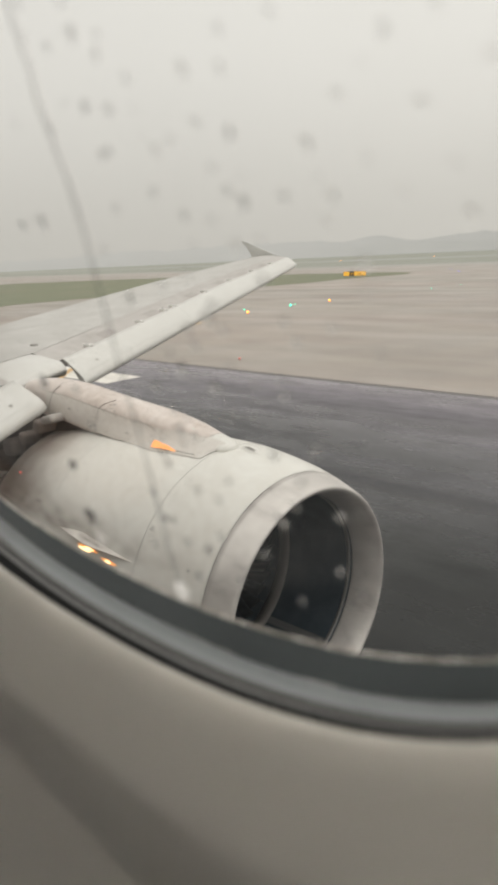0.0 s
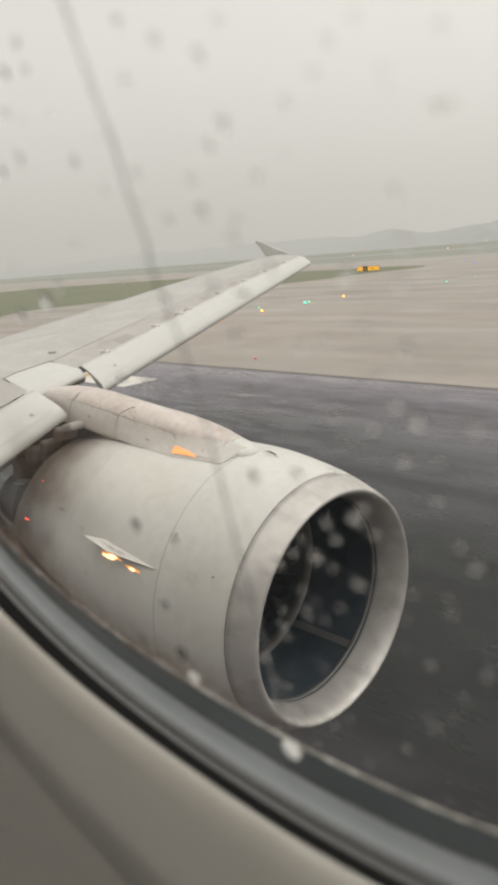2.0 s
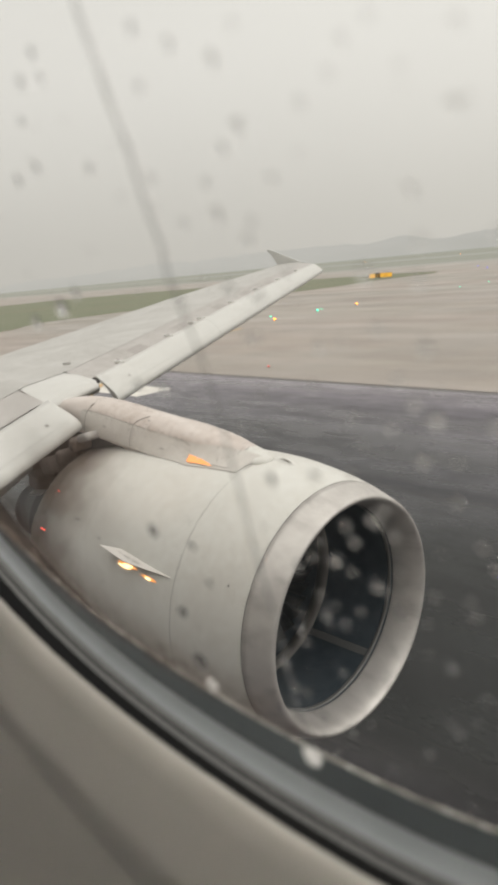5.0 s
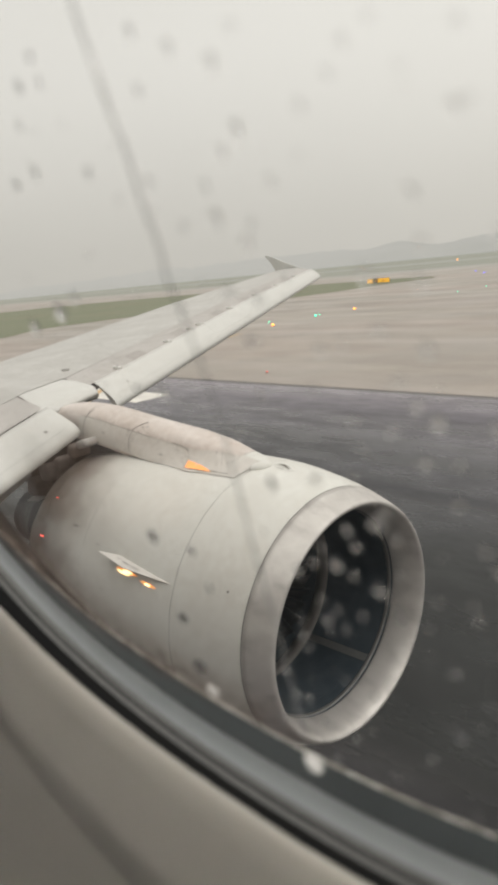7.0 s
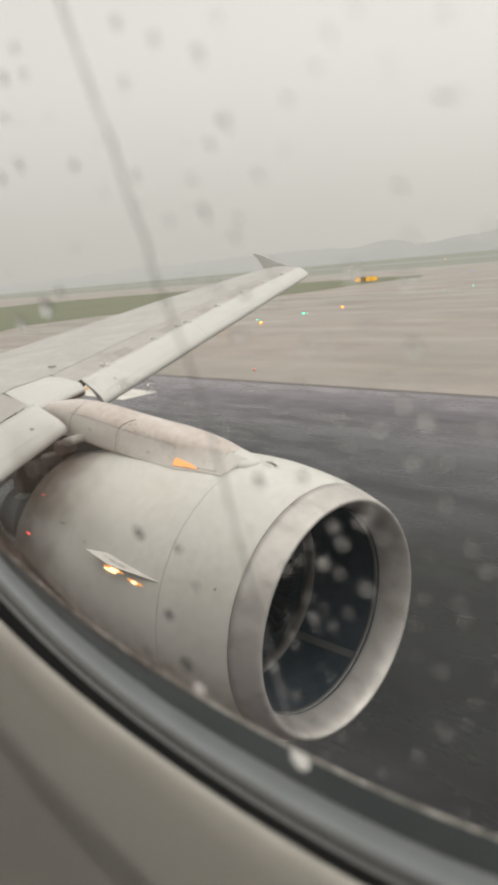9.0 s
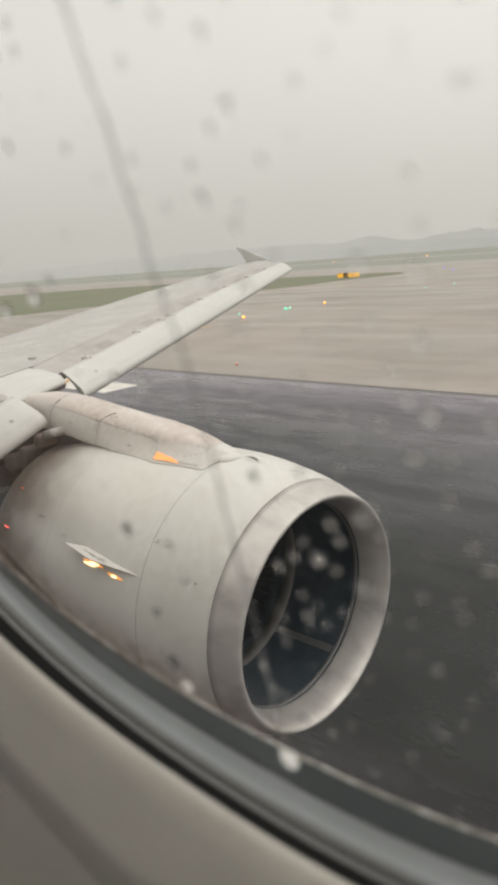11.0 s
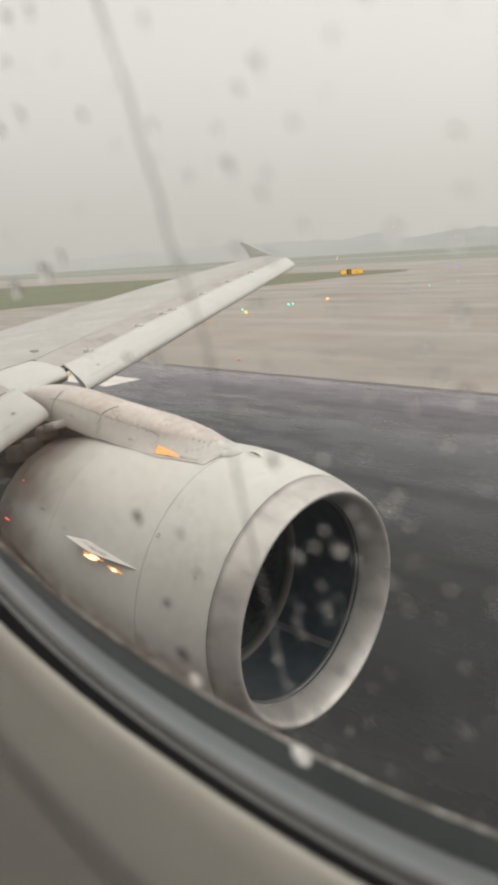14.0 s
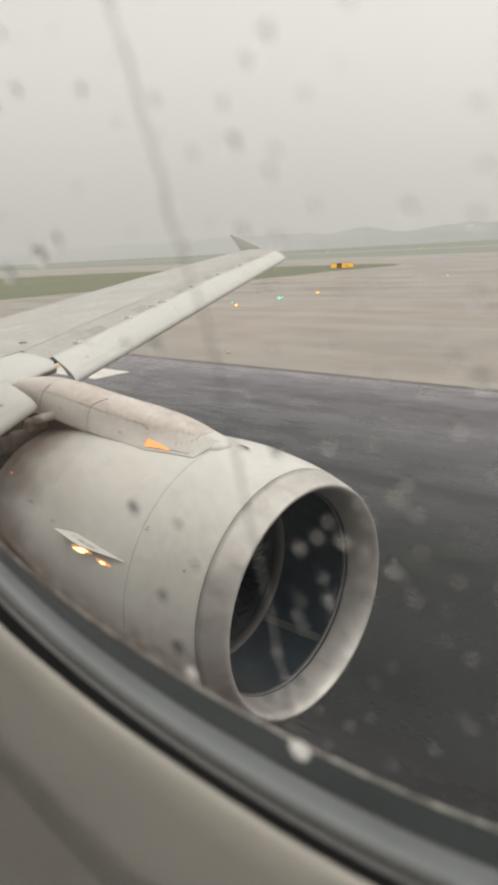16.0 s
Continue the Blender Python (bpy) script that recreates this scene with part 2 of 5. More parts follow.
def line_paint(name, base, worn):
    m = Mat(name, 0.42)
    k = m.ramp(m.noise(0.9, (0.15, 2.2, 1), 6, 0.65), [(0.34, 0.0), (0.52, 1.0)])
    g = m.ramp(m.noise(22, (1, 1, 1), 4), [(0.3, 0.0), (0.55, 1.0)])
    m.set("Base Color", m.mix(m.mix(0.5, k, g), worn, base))
    return m.m


M_WHITE_LINE = line_paint("white_marking", (0.72, 0.69, 0.63), (0.42, 0.39, 0.36))
M_YELLOW_LINE = line_paint("yellow_marking", (0.62, 0.36, 0.10), (0.42, 0.28, 0.13))
M_TAR = Mat("tar_joint", 0.45).set("Base Color", (0.085, 0.076, 0.074)).m


def glow(name, colour, strength):
    m = Mat(name, 0.3)
    m.set("Base Color", colour)
    m.set("Emission Color", colour)
    m.set("Emission Strength", strength)
    return m.m


M_AMBER = glow("amber_lens", (1.0, 0.36, 0.035), 4.2)
M_GREEN = glow("green_lens", (0.06, 0.9, 0.52), 2.6)
M_BLUE = glow("blue_lens", (0.10, 0.08, 1.0), 3.0)
M_REDLAMP_SMALL = glow("dull_red_lens", (0.8, 0.20, 0.17), 0.5)
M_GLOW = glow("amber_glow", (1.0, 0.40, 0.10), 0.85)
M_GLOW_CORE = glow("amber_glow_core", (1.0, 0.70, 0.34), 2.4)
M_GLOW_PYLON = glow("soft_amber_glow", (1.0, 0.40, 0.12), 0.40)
M_RED = glow("red_glow", (1.0, 0.10, 0.07), 2.2)
M_FILL_STRIP = glow("fill_strip_glow", (1.0, 0.95, 0.88), 6.7)
M_LAMP_BODY = Mat("lamp_housing", 0.5, 0.6).set("Base Color", (0.12, 0.11, 0.1)).m
M_SIGN = glow("sign_yellow_face", (0.95, 0.50, 0.05), 0.35)
M_SIGN_BLACK = Mat("sign_black", 0.5).set("Base Color", (0.03, 0.03, 0.028)).m

plastic = Mat("cabin_plastic", 0.55)
plastic.set("Base Color", plastic.ramp(plastic.noise(5, (1, 1, 1), 4), [(0.3, (0.451, 0.430, 0.387)), (0.7, (0.486, 0.463, 0.415))]))
plastic.bump(plastic.noise(900, (1, 1, 1), 2), 0.08, 0.0004)
M_PLASTIC = plastic.m
M_SEAL = Mat("grey_rubber_seal", 0.8, 0.0, 0.1).set("Base Color", (0.35, 0.37, 0.38)).m
M_SEAL_DARK = Mat("dark_rubber_seal", 0.6, 0.0, 0.3).set("Base Color", (0.098, 0.112, 0.116)).m
M_SEAL_STEP = Mat("grey_frame_step", 0.6, 0.0, 0.3).set("Base Color", (0.13, 0.13, 0.125)).m
M_SEAL_BLACK = Mat("black_gasket", 0.9, 0.0, 0.1).set("Base Color", (0.010, 0.010, 0.010)).m
lipm = Mat("weathered_seal_lip", 0.6)
lipm.set("Base Color", lipm.ramp(lipm.noise(130, (1, 1, 1), 4, 0.65), [(0.36, (0.29, 0.265, 0.235)), (0.50, (0.55, 0.52, 0.465)), (0.64, (0.95, 0.92, 0.86))]))
M_SEAL_PALE = lipm.m
M_CABIN = Mat("cabin_lining", 0.6).set("Base Color", (0.36, 0.345, 0.32)).m
M_CARPET = Mat("cabin_carpet", 0.9).set("Base Color", (0.05, 0.055, 0.07)).m

def pane_x(m, value):
    """Shift a value from the span -1 to 1 into 0 to 1."""
    r = m.n.new("ShaderNodeMapRange")
    r.inputs["From Min"].default_value = -1.0
    m.l.new(value, r.inputs["Value"])
    return r.outputs[0]


pane = Mat("acrylic_pane", 0.05)
p_tr = pane.n.new("ShaderNodeBsdfTransparent")
p_tl = pane.n.new("ShaderNodeBsdfTranslucent")
p_mix = pane.n.new("ShaderNodeMixShader")
# grime that has gathered along the seal, thickest in the aft lower corner
p_off = pane.n.new("ShaderNodeMapping")
p_off.inputs["Location"].default_value = (0.1764 / 0.245, 0, -4.6375 / 0.16)
p_off.inputs["Scale"].default_value = (1 / 0.245, 0, 1 / 0.16)
p_geo = pane.n.new("ShaderNodeNewGeometry")
pane.l.new(p_geo.outputs["Position"], p_off.inputs["Vector"])
p_len = pane.n.new("ShaderNodeVectorMath")
p_len.operation = "LENGTH"
pane.l.new(p_off.outputs[0], p_len.inputs[0])
p_sep = pane.n.new("ShaderNodeSeparateXYZ")
pane.l.new(p_off.outputs[0], p_sep.inputs[0])
p_rim = pane.ramp(p_len.outputs["Value"], [(0.42, 0.0), (0.57, 0.09), (0.66, 0.30), (0.73, 0.70), (0.79, 0.95), (0.83, 0.1)])
p_aft = pane.ramp(pane_x(pane, p_sep.outputs["X"]), [(0.27, 1.0), (0.35, 0.80), (0.42, 0.38), (0.52, 0.08)])
p_spot = pane.ramp(pane.noise(90, (1, 1, 1), 5), [(0.32, 0.52), (0.66, 1.0)])
p_dirt = pane.ramp(pane.noise(26, (1, 1, 1), 5), [(0.3, 0.008), (0.72, 0.034)])
p_edge = pane.mix(1.0, p_rim, p_aft, "MULTIPLY")
# a thin crust along the seal
p_crust = pane.ramp(p_len.outputs["Value"], [(0.665, 0.0), (0.735, 0.55), (0.79, 0.75), (0.83, 0.0)])
p_low = pane.ramp(pane_x(pane, p_sep.outputs["X"]), [(0.45, 1.0), (0.60, 0.35), (0.68, 0.0)])
p_flake = pane.ramp(pane.noise(140, (1, 1, 1), 5, 0.7), [(0.38, 0.1), (0.62, 1.0)])
p_line = pane.mix(1.0, pane.mix(1.0, p_crust, p_low, "MULTIPLY"), p_flake, "MULTIPLY")
p_far = pane.n.new("ShaderNodeVectorMath")
p_far.operation = "DISTANCE"
p_far.inputs[1].default_value = (-0.20, 0.0, -0.29)
pane.l.new(p_off.outputs[0], p_far.inputs[0])
p_blob = pane.ramp(p_far.outputs["Value"], [(0.0, 0.34), (0.07, 0.30), (0.13, 0.20), (0.19, 0.08), (0.27, 0.0)])
p_film = pane.mix(1.0, pane.mix(1.0, p_edge, p_blob, "LIGHTEN"), p_spot, "MULTIPLY")
p_brown = pane.mix(1.0, p_film, p_line, "LIGHTEN")
p_sum = pane.mix(1.0, p_dirt, p_brown, "ADD")
pane.l.new(pane.mix(pane.ramp(p_brown, [(0.02, 0.0), (0.16, 1.0)]), (0.55, 0.56, 0.56), (0.145, 0.115, 0.098)), p_tl.inputs["Color"])
pane.l.new(p_sum, p_mix.inputs[0])
pane.l.new(p_tr.outputs[0], p_mix.inputs[1])
pane.l.new(p_tl.outputs[0], p_mix.inputs[2])
pane.l.new(p_mix.outputs[0], pane.n["Material Output"].inputs["Surface"])
M_PANE = pane.m

water = Mat("rain_water", 0.0)
water.set("Base Color", (1.0, 1.0, 1.0))
water.b.inputs["Transmission Weight"].default_value = 1.0
water.b.inputs["IOR"].default_value = 1.33
w_tr = water.n.new("ShaderNodeBsdfTransparent")
w_sh = water.n.new("ShaderNodeMixShader")
w_sh.inputs[0].default_value = 0.2
water.l.new(water.b.outputs[0], w_sh.inputs[1])
water.l.new(w_tr.outputs[0], w_sh.inputs[2])
water.l.new(w_sh.outputs[0], water.n["Material Output"].inputs["Surface"])
M_WATER = water.m


# dark base colour stands in for the dark scenery refracted by a drop
tint_water = Mat("dark_tinted_water", 0.0)
tint_water.set("Base Color", (0.30, 0.30, 0.31))
tint_water.b.inputs["Transmission Weight"].default_value = 1.0
tint_water.b.inputs["IOR"].default_value = 1.33
k_tr = tint_water.n.new("ShaderNodeBsdfTransparent")
k_sh = tint_water.n.new("ShaderNodeMixShader")
k_sh.inputs[0].default_value = 0.3
tint_water.l.new(tint_water.b.outputs[0], k_sh.inputs[1])
tint_water.l.new(k_tr.outputs[0], k_sh.inputs[2])
tint_water.l.new(k_sh.outputs[0], tint_water.n["Material Output"].inputs["Surface"])
M_WATER_TINTED = tint_water.m

thin = Mat("thin_water_film", 0.0)
thin.b.inputs["Transmission Weight"].default_value = 1.0
thin.b.inputs["IOR"].default_value = 1.33
thin.set("Base Color", (1.0, 1.0, 1.0))
t_tr = thin.n.new("ShaderNodeBsdfTransparent")
t_mix = thin.n.new("ShaderNodeMixShader")
t_mix.inputs[0].default_value = 0.56
thin.l.new(thin.b.outputs[0], t_mix.inputs[1])
thin.l.new(t_tr.outputs[0], t_mix.inputs[2])
t_tl = thin.n.new("ShaderNodeBsdfTranslucent")
t_tl.inputs["Color"].default_value = (0.8, 0.79, 0.76, 1)
t_veil = thin.n.new("ShaderNodeMixShader")
t_veil.inputs[0].default_value = 0.10
thin.l.new(t_mix.outputs[0], t_veil.inputs[1])
thin.l.new(t_tl.outputs[0], t_veil.inputs[2])
thin.l.new(t_veil.outputs[0], thin.n["Material Output"].inputs["Surface"])
M_TRAIL = thin.m

# white translucent body stands in for bright sky seen through the drop
bright_water = Mat("whitened_water", 0.15)
bright_water.set("Base Color", (0.95, 0.94, 0.92))
bright_water.b.inputs["Transmission Weight"].default_value = 0.35
bright_water.b.inputs["IOR"].default_value = 1.33
f_tl = bright_water.n.new("ShaderNodeBsdfTranslucent")
f_tl.inputs["Color"].default_value = (0.95, 0.94, 0.92, 1)
f_mix = bright_water.n.new("ShaderNodeMixShader")
f_mix.inputs[0].default_value = 0.7
bright_water.l.new(bright_water.b.outputs[0], f_mix.inputs[1])
bright_water.l.new(f_tl.outputs[0], f_mix.inputs[2])
bright_water.l.new(f_mix.outputs[0], bright_water.n["Material Output"].inputs["Surface"])
M_WATER_RIM = bright_water.m


# glowing backdrop tone with the rain haze painted in, thicker towards the aft
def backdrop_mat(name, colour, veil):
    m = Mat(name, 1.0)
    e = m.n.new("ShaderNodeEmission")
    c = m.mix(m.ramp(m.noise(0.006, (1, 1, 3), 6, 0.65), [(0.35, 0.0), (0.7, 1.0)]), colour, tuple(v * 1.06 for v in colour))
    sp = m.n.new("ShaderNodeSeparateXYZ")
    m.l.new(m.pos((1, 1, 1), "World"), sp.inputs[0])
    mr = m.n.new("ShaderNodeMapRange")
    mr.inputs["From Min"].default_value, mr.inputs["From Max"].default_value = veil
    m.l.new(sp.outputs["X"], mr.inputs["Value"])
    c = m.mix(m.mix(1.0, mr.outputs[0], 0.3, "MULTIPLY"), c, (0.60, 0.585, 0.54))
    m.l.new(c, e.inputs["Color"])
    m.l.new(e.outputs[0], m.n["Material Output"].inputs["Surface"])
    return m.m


# ---------------------------------------------------------------- builders
def mesh_of(name, verts, faces, mat, smooth=True):
    me = bpy.data.meshes.new(name)
    me.from_pydata([tuple(v) for v in verts], [], faces)
    me.materials.append(mat)
    if smooth:
        me.polygons.foreach_set("use_smooth", [True] * len(me.polygons))
    me.update()
    return me


def part(name, me, parent=None, label=""):
    ob = new(name, me)
    ob.parent = parent
    if label:
        ob["label"] = label
    return ob


def grid_faces(rows, cols, closed=False, base=0):
    f = []
    for r in range(rows - 1):
        for c in range(cols if closed else cols - 1):
            d = (c + 1) % cols
            f.append((base + r * cols + c, base + r * cols + d, base + (r + 1) * cols + d, base + (r + 1) * cols + c))
    return f


def sheet(name, sections, mat, closed=False, thick=0.0, parent=None, label="", smooth=True):
    """A skin over a list of sections of equal length; thick gives it depth along its normals."""
    rows, cols = len(sections), len(sections[0])
    me = mesh_of(name, [p for s in sections for p in s], grid_faces(rows, cols, closed), mat, smooth)
    if thick:
        bm = bmesh.new()
        bm.from_mesh(me)
        bmesh.ops.recalc_face_normals(bm, faces=bm.faces)
        bmesh.ops.solidify(bm, geom=bm.faces[:], thickness=thick)
        bm.to_mesh(me)
        bm.free()
        if smooth:
            me.polygons.foreach_set("use_smooth", [True] * len(me.polygons))
    return part(name, me, parent, label)


def box_mesh(name, size, mat, bevel=0.0, at=(0, 0, 0), segs=2):
    bm = bmesh.new()
    bmesh.ops.create_cube(bm, size=1.0)
    bmesh.ops.scale(bm, vec=size, verts=bm.verts)
    if bevel:
        bmesh.ops.bevel(bm, geom=bm.edges[:], offset=bevel, segments=segs, affect="EDGES", profile=0.5)
    bmesh.ops.translate(bm, vec=at, verts=bm.verts)
    me = bpy.data.meshes.new(name)
    bm.to_mesh(me)
    bm.free()
    me.materials.append(mat)
    return me


def slab(name, outline, z0, z1, mat, kind="structure", label="", category=""):
    """A flat plate with the given outline, from z0 up to z1."""
    n = len(outline)
    v = [(x, y, z1) for x, y in outline] + [(x, y, z0) for x, y in outline]
    f = [tuple(range(n))] + [(k, k + n, (k + 1) % n + n, (k + 1) % n) for k in range(n)]
    ob = new(name, mesh_of(name, v, f, mat, smooth=False))
    bm = bmesh.new()
    bm.from_mesh(ob.data)
    bmesh.ops.recalc_face_normals(bm, faces=bm.faces)
    bm.to_mesh(ob.data)
    bm.free()
    return tagged(ob, label, category, kind=kind)


def strip(points, width):
    """Outline of a band of that width along a line of points."""
    left, right = [], []
    for k, p in enumerate(points):
        a = Vector(points[max(k - 1, 0)])
        b = Vector(points[min(k + 1, len(points) - 1)])
        d = (b - a).normalized()
        n = Vector((-d.y, d.x)) * width / 2
        left.append(tuple(Vector(p) + n))
        right.append(tuple(Vector(p) - n))
    return left, right


def band(name, points, width, z, mat, label, category="marking"):
    left, right = strip(points, width)
    v = [(*p, z) for p in left] + [(*p, z) for p in right]
    n = len(left)
    f = [(k, k + 1, n + k + 1, n + k) for k in range(n - 1)]
    return tagged(new(name, mesh_of(name, v, f, mat, smooth=False)), label, category, kind="structure")


def smooth_line(points, steps=8):
    """A smooth line through points (Catmull-Rom)."""
    pts = [Vector(p) for p in points]
    pts = [pts[0] * 2 - pts[1]] + pts + [pts[-1] * 2 - pts[-2]]
    out = []
    for k in range(1, len(pts) - 2):
        a, b, c, d = pts[k - 1:k + 3]
        for s in range(steps):
            t = s / steps
            out.append(0.5 * (2 * b + (c - a) * t + (2 * a - 5 * b + 4 * c - d) * t * t + (3 * b - a - 3 * c + d) * t ** 3))
    out.append(pts[-2])
    return [tuple(p) for p in out]


# ---------------------------------------------------------------- ground
RUN = 22.15        # half width of the runway
FAR = 2600.0
slab("ground", [(-FAR, -FAR), (FAR, -FAR), (FAR, FAR), (-FAR, FAR)], -0.6, -0.05, M_GRASS, label="flat wet grassland of the airfield out to the hills", category="ground")
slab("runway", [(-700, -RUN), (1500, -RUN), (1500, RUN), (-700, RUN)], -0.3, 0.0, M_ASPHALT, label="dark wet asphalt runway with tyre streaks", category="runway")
slab("taxiway_apron", [(-420, RUN + 0.42), (22, RUN + 0.42), (22, 34), (16, 42), (9.5, 52), (9, 75), (8, 112), (14, 120), (420, 124), (420, 205), (-420, 205)], -0.3, -0.004, M_CONCRETE,
     label="pale wet concrete taxiway apron beside the runway", category="taxiway")
slab("pavement_joint", [(-420, RUN), (22, RUN), (22, RUN + 0.42), (-420, RUN + 0.42)], -0.3, -0.012, M_TAR, label="dark tar joint between asphalt and concrete", category="joint")
slab("backdrop_far_field", [(-FAR, 205.3), (FAR, 205.3), (FAR, FAR), (-FAR, FAR)], -0.3, -0.03, M_HAZED_GRASS, label="hazy grey-green fields far across the airfield", category="backdrop")
slab("backdrop_far_field", [(-FAR, -FAR), (-421, -FAR), (-421, 205.2), (-FAR, 205.2)], -0.3, -0.03, M_HAZED_GRASS, label="hazy grey-green fields far behind the aircraft", category="backdrop")
slab("backdrop_far_taxiway", [(-900, 205.5), (420, 205.5), (420, 232), (-900, 232)], -0.3, -0.01, M_HAZED_CONCRETE, label="distant concrete taxiway paled by painted haze", category="backdrop")
slab("backdrop_far_runway", [(-1500, 395), (1500, 395), (1500, 440), (-1500, 440)], -0.3, -0.01, M_HAZED_CONCRETE, label="distant second runway paled by painted haze", category="backdrop")
near_edge = smooth_line([(-190, 34), (-120, 33), (-80, 36), (-86, 48), (-85, 66), (-78, 84), (-76, 100), (-78, 116), (-76, 134), (-92, 146), (-150, 142), (-205, 120), (-212, 80), (-190, 34)], 6)[:-1]
slab("grass_island", near_edge, -0.1, 0.03, M_GRASS, label="green wet grass island between the taxiways", category="grass")

# concrete bays
for k in range(4):
    y = 37.5 + k * 15.0
    band("concrete_joint", [(-170, y), (8, y)], 0.03, 0.001, M_TAR, "dark joint between concrete bays", "joint")

# threshold stripes
for k in range(6):
    for side in (1, -1):
        y = side * (18.3 - 3.6 * k)
        if abs(y) > 0.2:
            slab("threshold_stripe", [(-52, y - 0.9), (-22.6, y - 0.9), (-22.6, y + 0.9), (-52, y + 0.9)], 0.0, 0.006, M_WHITE_LINE, label="worn white threshold stripe on the asphalt", category="marking")
lead = [(x - 3.8, y) for x, y in smooth_line([(-12, 9.4), (-16.5, 12.6), (-20.9, 16.3), (-23.8, 19.1), (-26.9, 22.5), (-29.9, 27), (-32.2, 31.9), (-34.6, 37.2), (-35.6, 40)], 6)]
band("lead_off_line", lead, 0.28, 0.009, M_YELLOW_LINE, "worn yellow curved taxiway centre line")
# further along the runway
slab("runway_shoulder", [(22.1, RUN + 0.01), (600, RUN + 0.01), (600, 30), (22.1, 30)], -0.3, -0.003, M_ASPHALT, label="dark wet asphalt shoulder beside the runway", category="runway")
band("runway_edge_line", [(20, 21.6), (420, 21.6)], 0.9, 0.006, M_WHITE_LINE, "white painted edge line of the runway")
for k in range(6):
    for side in (1, -1):
        y = side * (18.3 - 3.6 * k)
        slab("threshold_stripe", [(95, y - 0.9), (125, y - 0.9), (125, y + 0.9), (95, y + 0.9)], 0.0, 0.006, M_WHITE_LINE, label="broad white stripe painted on the wet asphalt", category="marking")
slab("grass_verge", smooth_line([(10, 52), (9.5, 58), (11, 75), (10, 95), (14, 112), (60, 118), (420, 120), (420, 52), (60, 47), (24, 46), (10, 52)], 5)[:-1], -0.1, 0.03, M_GRASS, label="green grass infield between runway and taxiway", category="grass")
slab("grass_verge", [(22.5, 36), (26, 31.5), (34, 30.1), (600, 30.1), (600, 46), (60, 44), (30, 43), (24, 40)], -0.1, 0.03, M_VERGE, label="brown and green worn grass verge along the shoulder", category="grass")
band("taxiway_curve_line", smooth_line([(12, 24), (20, 26), (27, 31), (32, 38), (36, 46)], 6), 0.2, 0.035, M_YELLOW_LINE, "worn yellow taxiway line")

# hills
def ridge(name, dist, spans, base, colour, seed, label):
    """A far silhouette on a quarter circle round the airfield; heights from overlapping humps."""
    v, f = [], []
    n = 1400
    for k in range(n + 1):
        a = radians(-60 + 240 * k / n)
        h = base
        for c, w, t in spans:
            h += t * math.exp(-((math.degrees(a) - c) / w) ** 2)
        h += base * 0.5 * noise.noise((k * 0.028, seed, 0)) + base * 0.4 * noise.noise((k * 0.15, seed, 3)) + 5.0 * noise.noise((k * 0.42, seed, 5)) + 3.0 * noise.noise((k * 1.3, seed, 9))
        x, y = dist * math.cos(a), dist * math.sin(a)
        v += [(x, y, -4), (x, y, max(h, 3))]
    f = [(2 * k, 2 * k + 2, 2 * k + 3, 2 * k + 1) for k in range(n)]
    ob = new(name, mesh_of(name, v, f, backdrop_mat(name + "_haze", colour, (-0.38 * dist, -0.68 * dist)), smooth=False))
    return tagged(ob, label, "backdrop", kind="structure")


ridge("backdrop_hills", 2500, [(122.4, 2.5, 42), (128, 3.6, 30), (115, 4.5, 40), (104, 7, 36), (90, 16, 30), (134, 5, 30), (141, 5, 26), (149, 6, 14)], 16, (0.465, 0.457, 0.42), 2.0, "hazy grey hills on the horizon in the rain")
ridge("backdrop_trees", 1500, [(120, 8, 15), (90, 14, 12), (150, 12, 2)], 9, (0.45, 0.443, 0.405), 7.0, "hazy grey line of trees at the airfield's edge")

# ---------------------------------------------------------------- airfield lights and signs
def lamp(name, lens_mat, label, group):
    e = tagged(new(name), label, "light", group)
    bm = bmesh.new()
    bmesh.ops.create_cone(bm, cap_ends=True, segments=16, radius1=0.16, radius2=0.12, depth=0.06)
    bmesh.ops.translate(bm, vec=(0, 0, 0.03), verts=bm.verts)
    me = bpy.data.meshes.new("base")
    bm.to_mesh(me)
    bm.free()
    me.materials.append(M_LAMP_BODY)
    part("base", me, e)
    bm = bmesh.new()
    bmesh.ops.create_uvsphere(bm, u_segments=12, v_segments=8, radius=0.11)
    bmesh.ops.translate(bm, vec=(0, 0, 0.09), verts=bm.verts)
    me = bpy.data.meshes.new("lens")
    bm.to_mesh(me)
    bm.free()
    me.materials.append(lens_mat)
    part("lens", me, e)
    return e


def row_of_lamps(name, mat, label, group, places, size=1.0):
    first = lamp(name, mat, label, group)
    first.scale = (size, size, size)
    first.location = (*places[0], 0.0)
    for x, y in places[1:]:
        copy_thing(first, pose(x, y, 0.0))


row_of_lamps("taxiway_light", M_AMBER, "small glowing amber light set in the concrete", "amber lead-off lights",
             [(-40.84, 45.4), (-42.24, 59.35)])
row_of_lamps("taxiway_light", M_GREEN, "small glowing green light set in the pavement", "green lead-off lights",
             [(-23.8, 16.1), (-42.14, 52.9)])
row_of_lamps("taxiway_light", M_GREEN, "faint small green light set in the pavement", "faint green lights", [(-43.0, 54.6), (-44.1, 48.4), (-41.45, 79.45), (-42.1, 88.5)], 0.55)
row_of_lamps("edge_light", M_BLUE, "small glowing blue taxiway edge light", "blue edge lights",
             [(-68, 141), (-78, 157), (-2, 55.6), (-5.5, 59.7), (2.7, 47.5), (-8.7, 75.6)])
red_lamp = lamp("edge_light", M_REDLAMP_SMALL, "small dull red light beside the runway edge", "red edge lights")
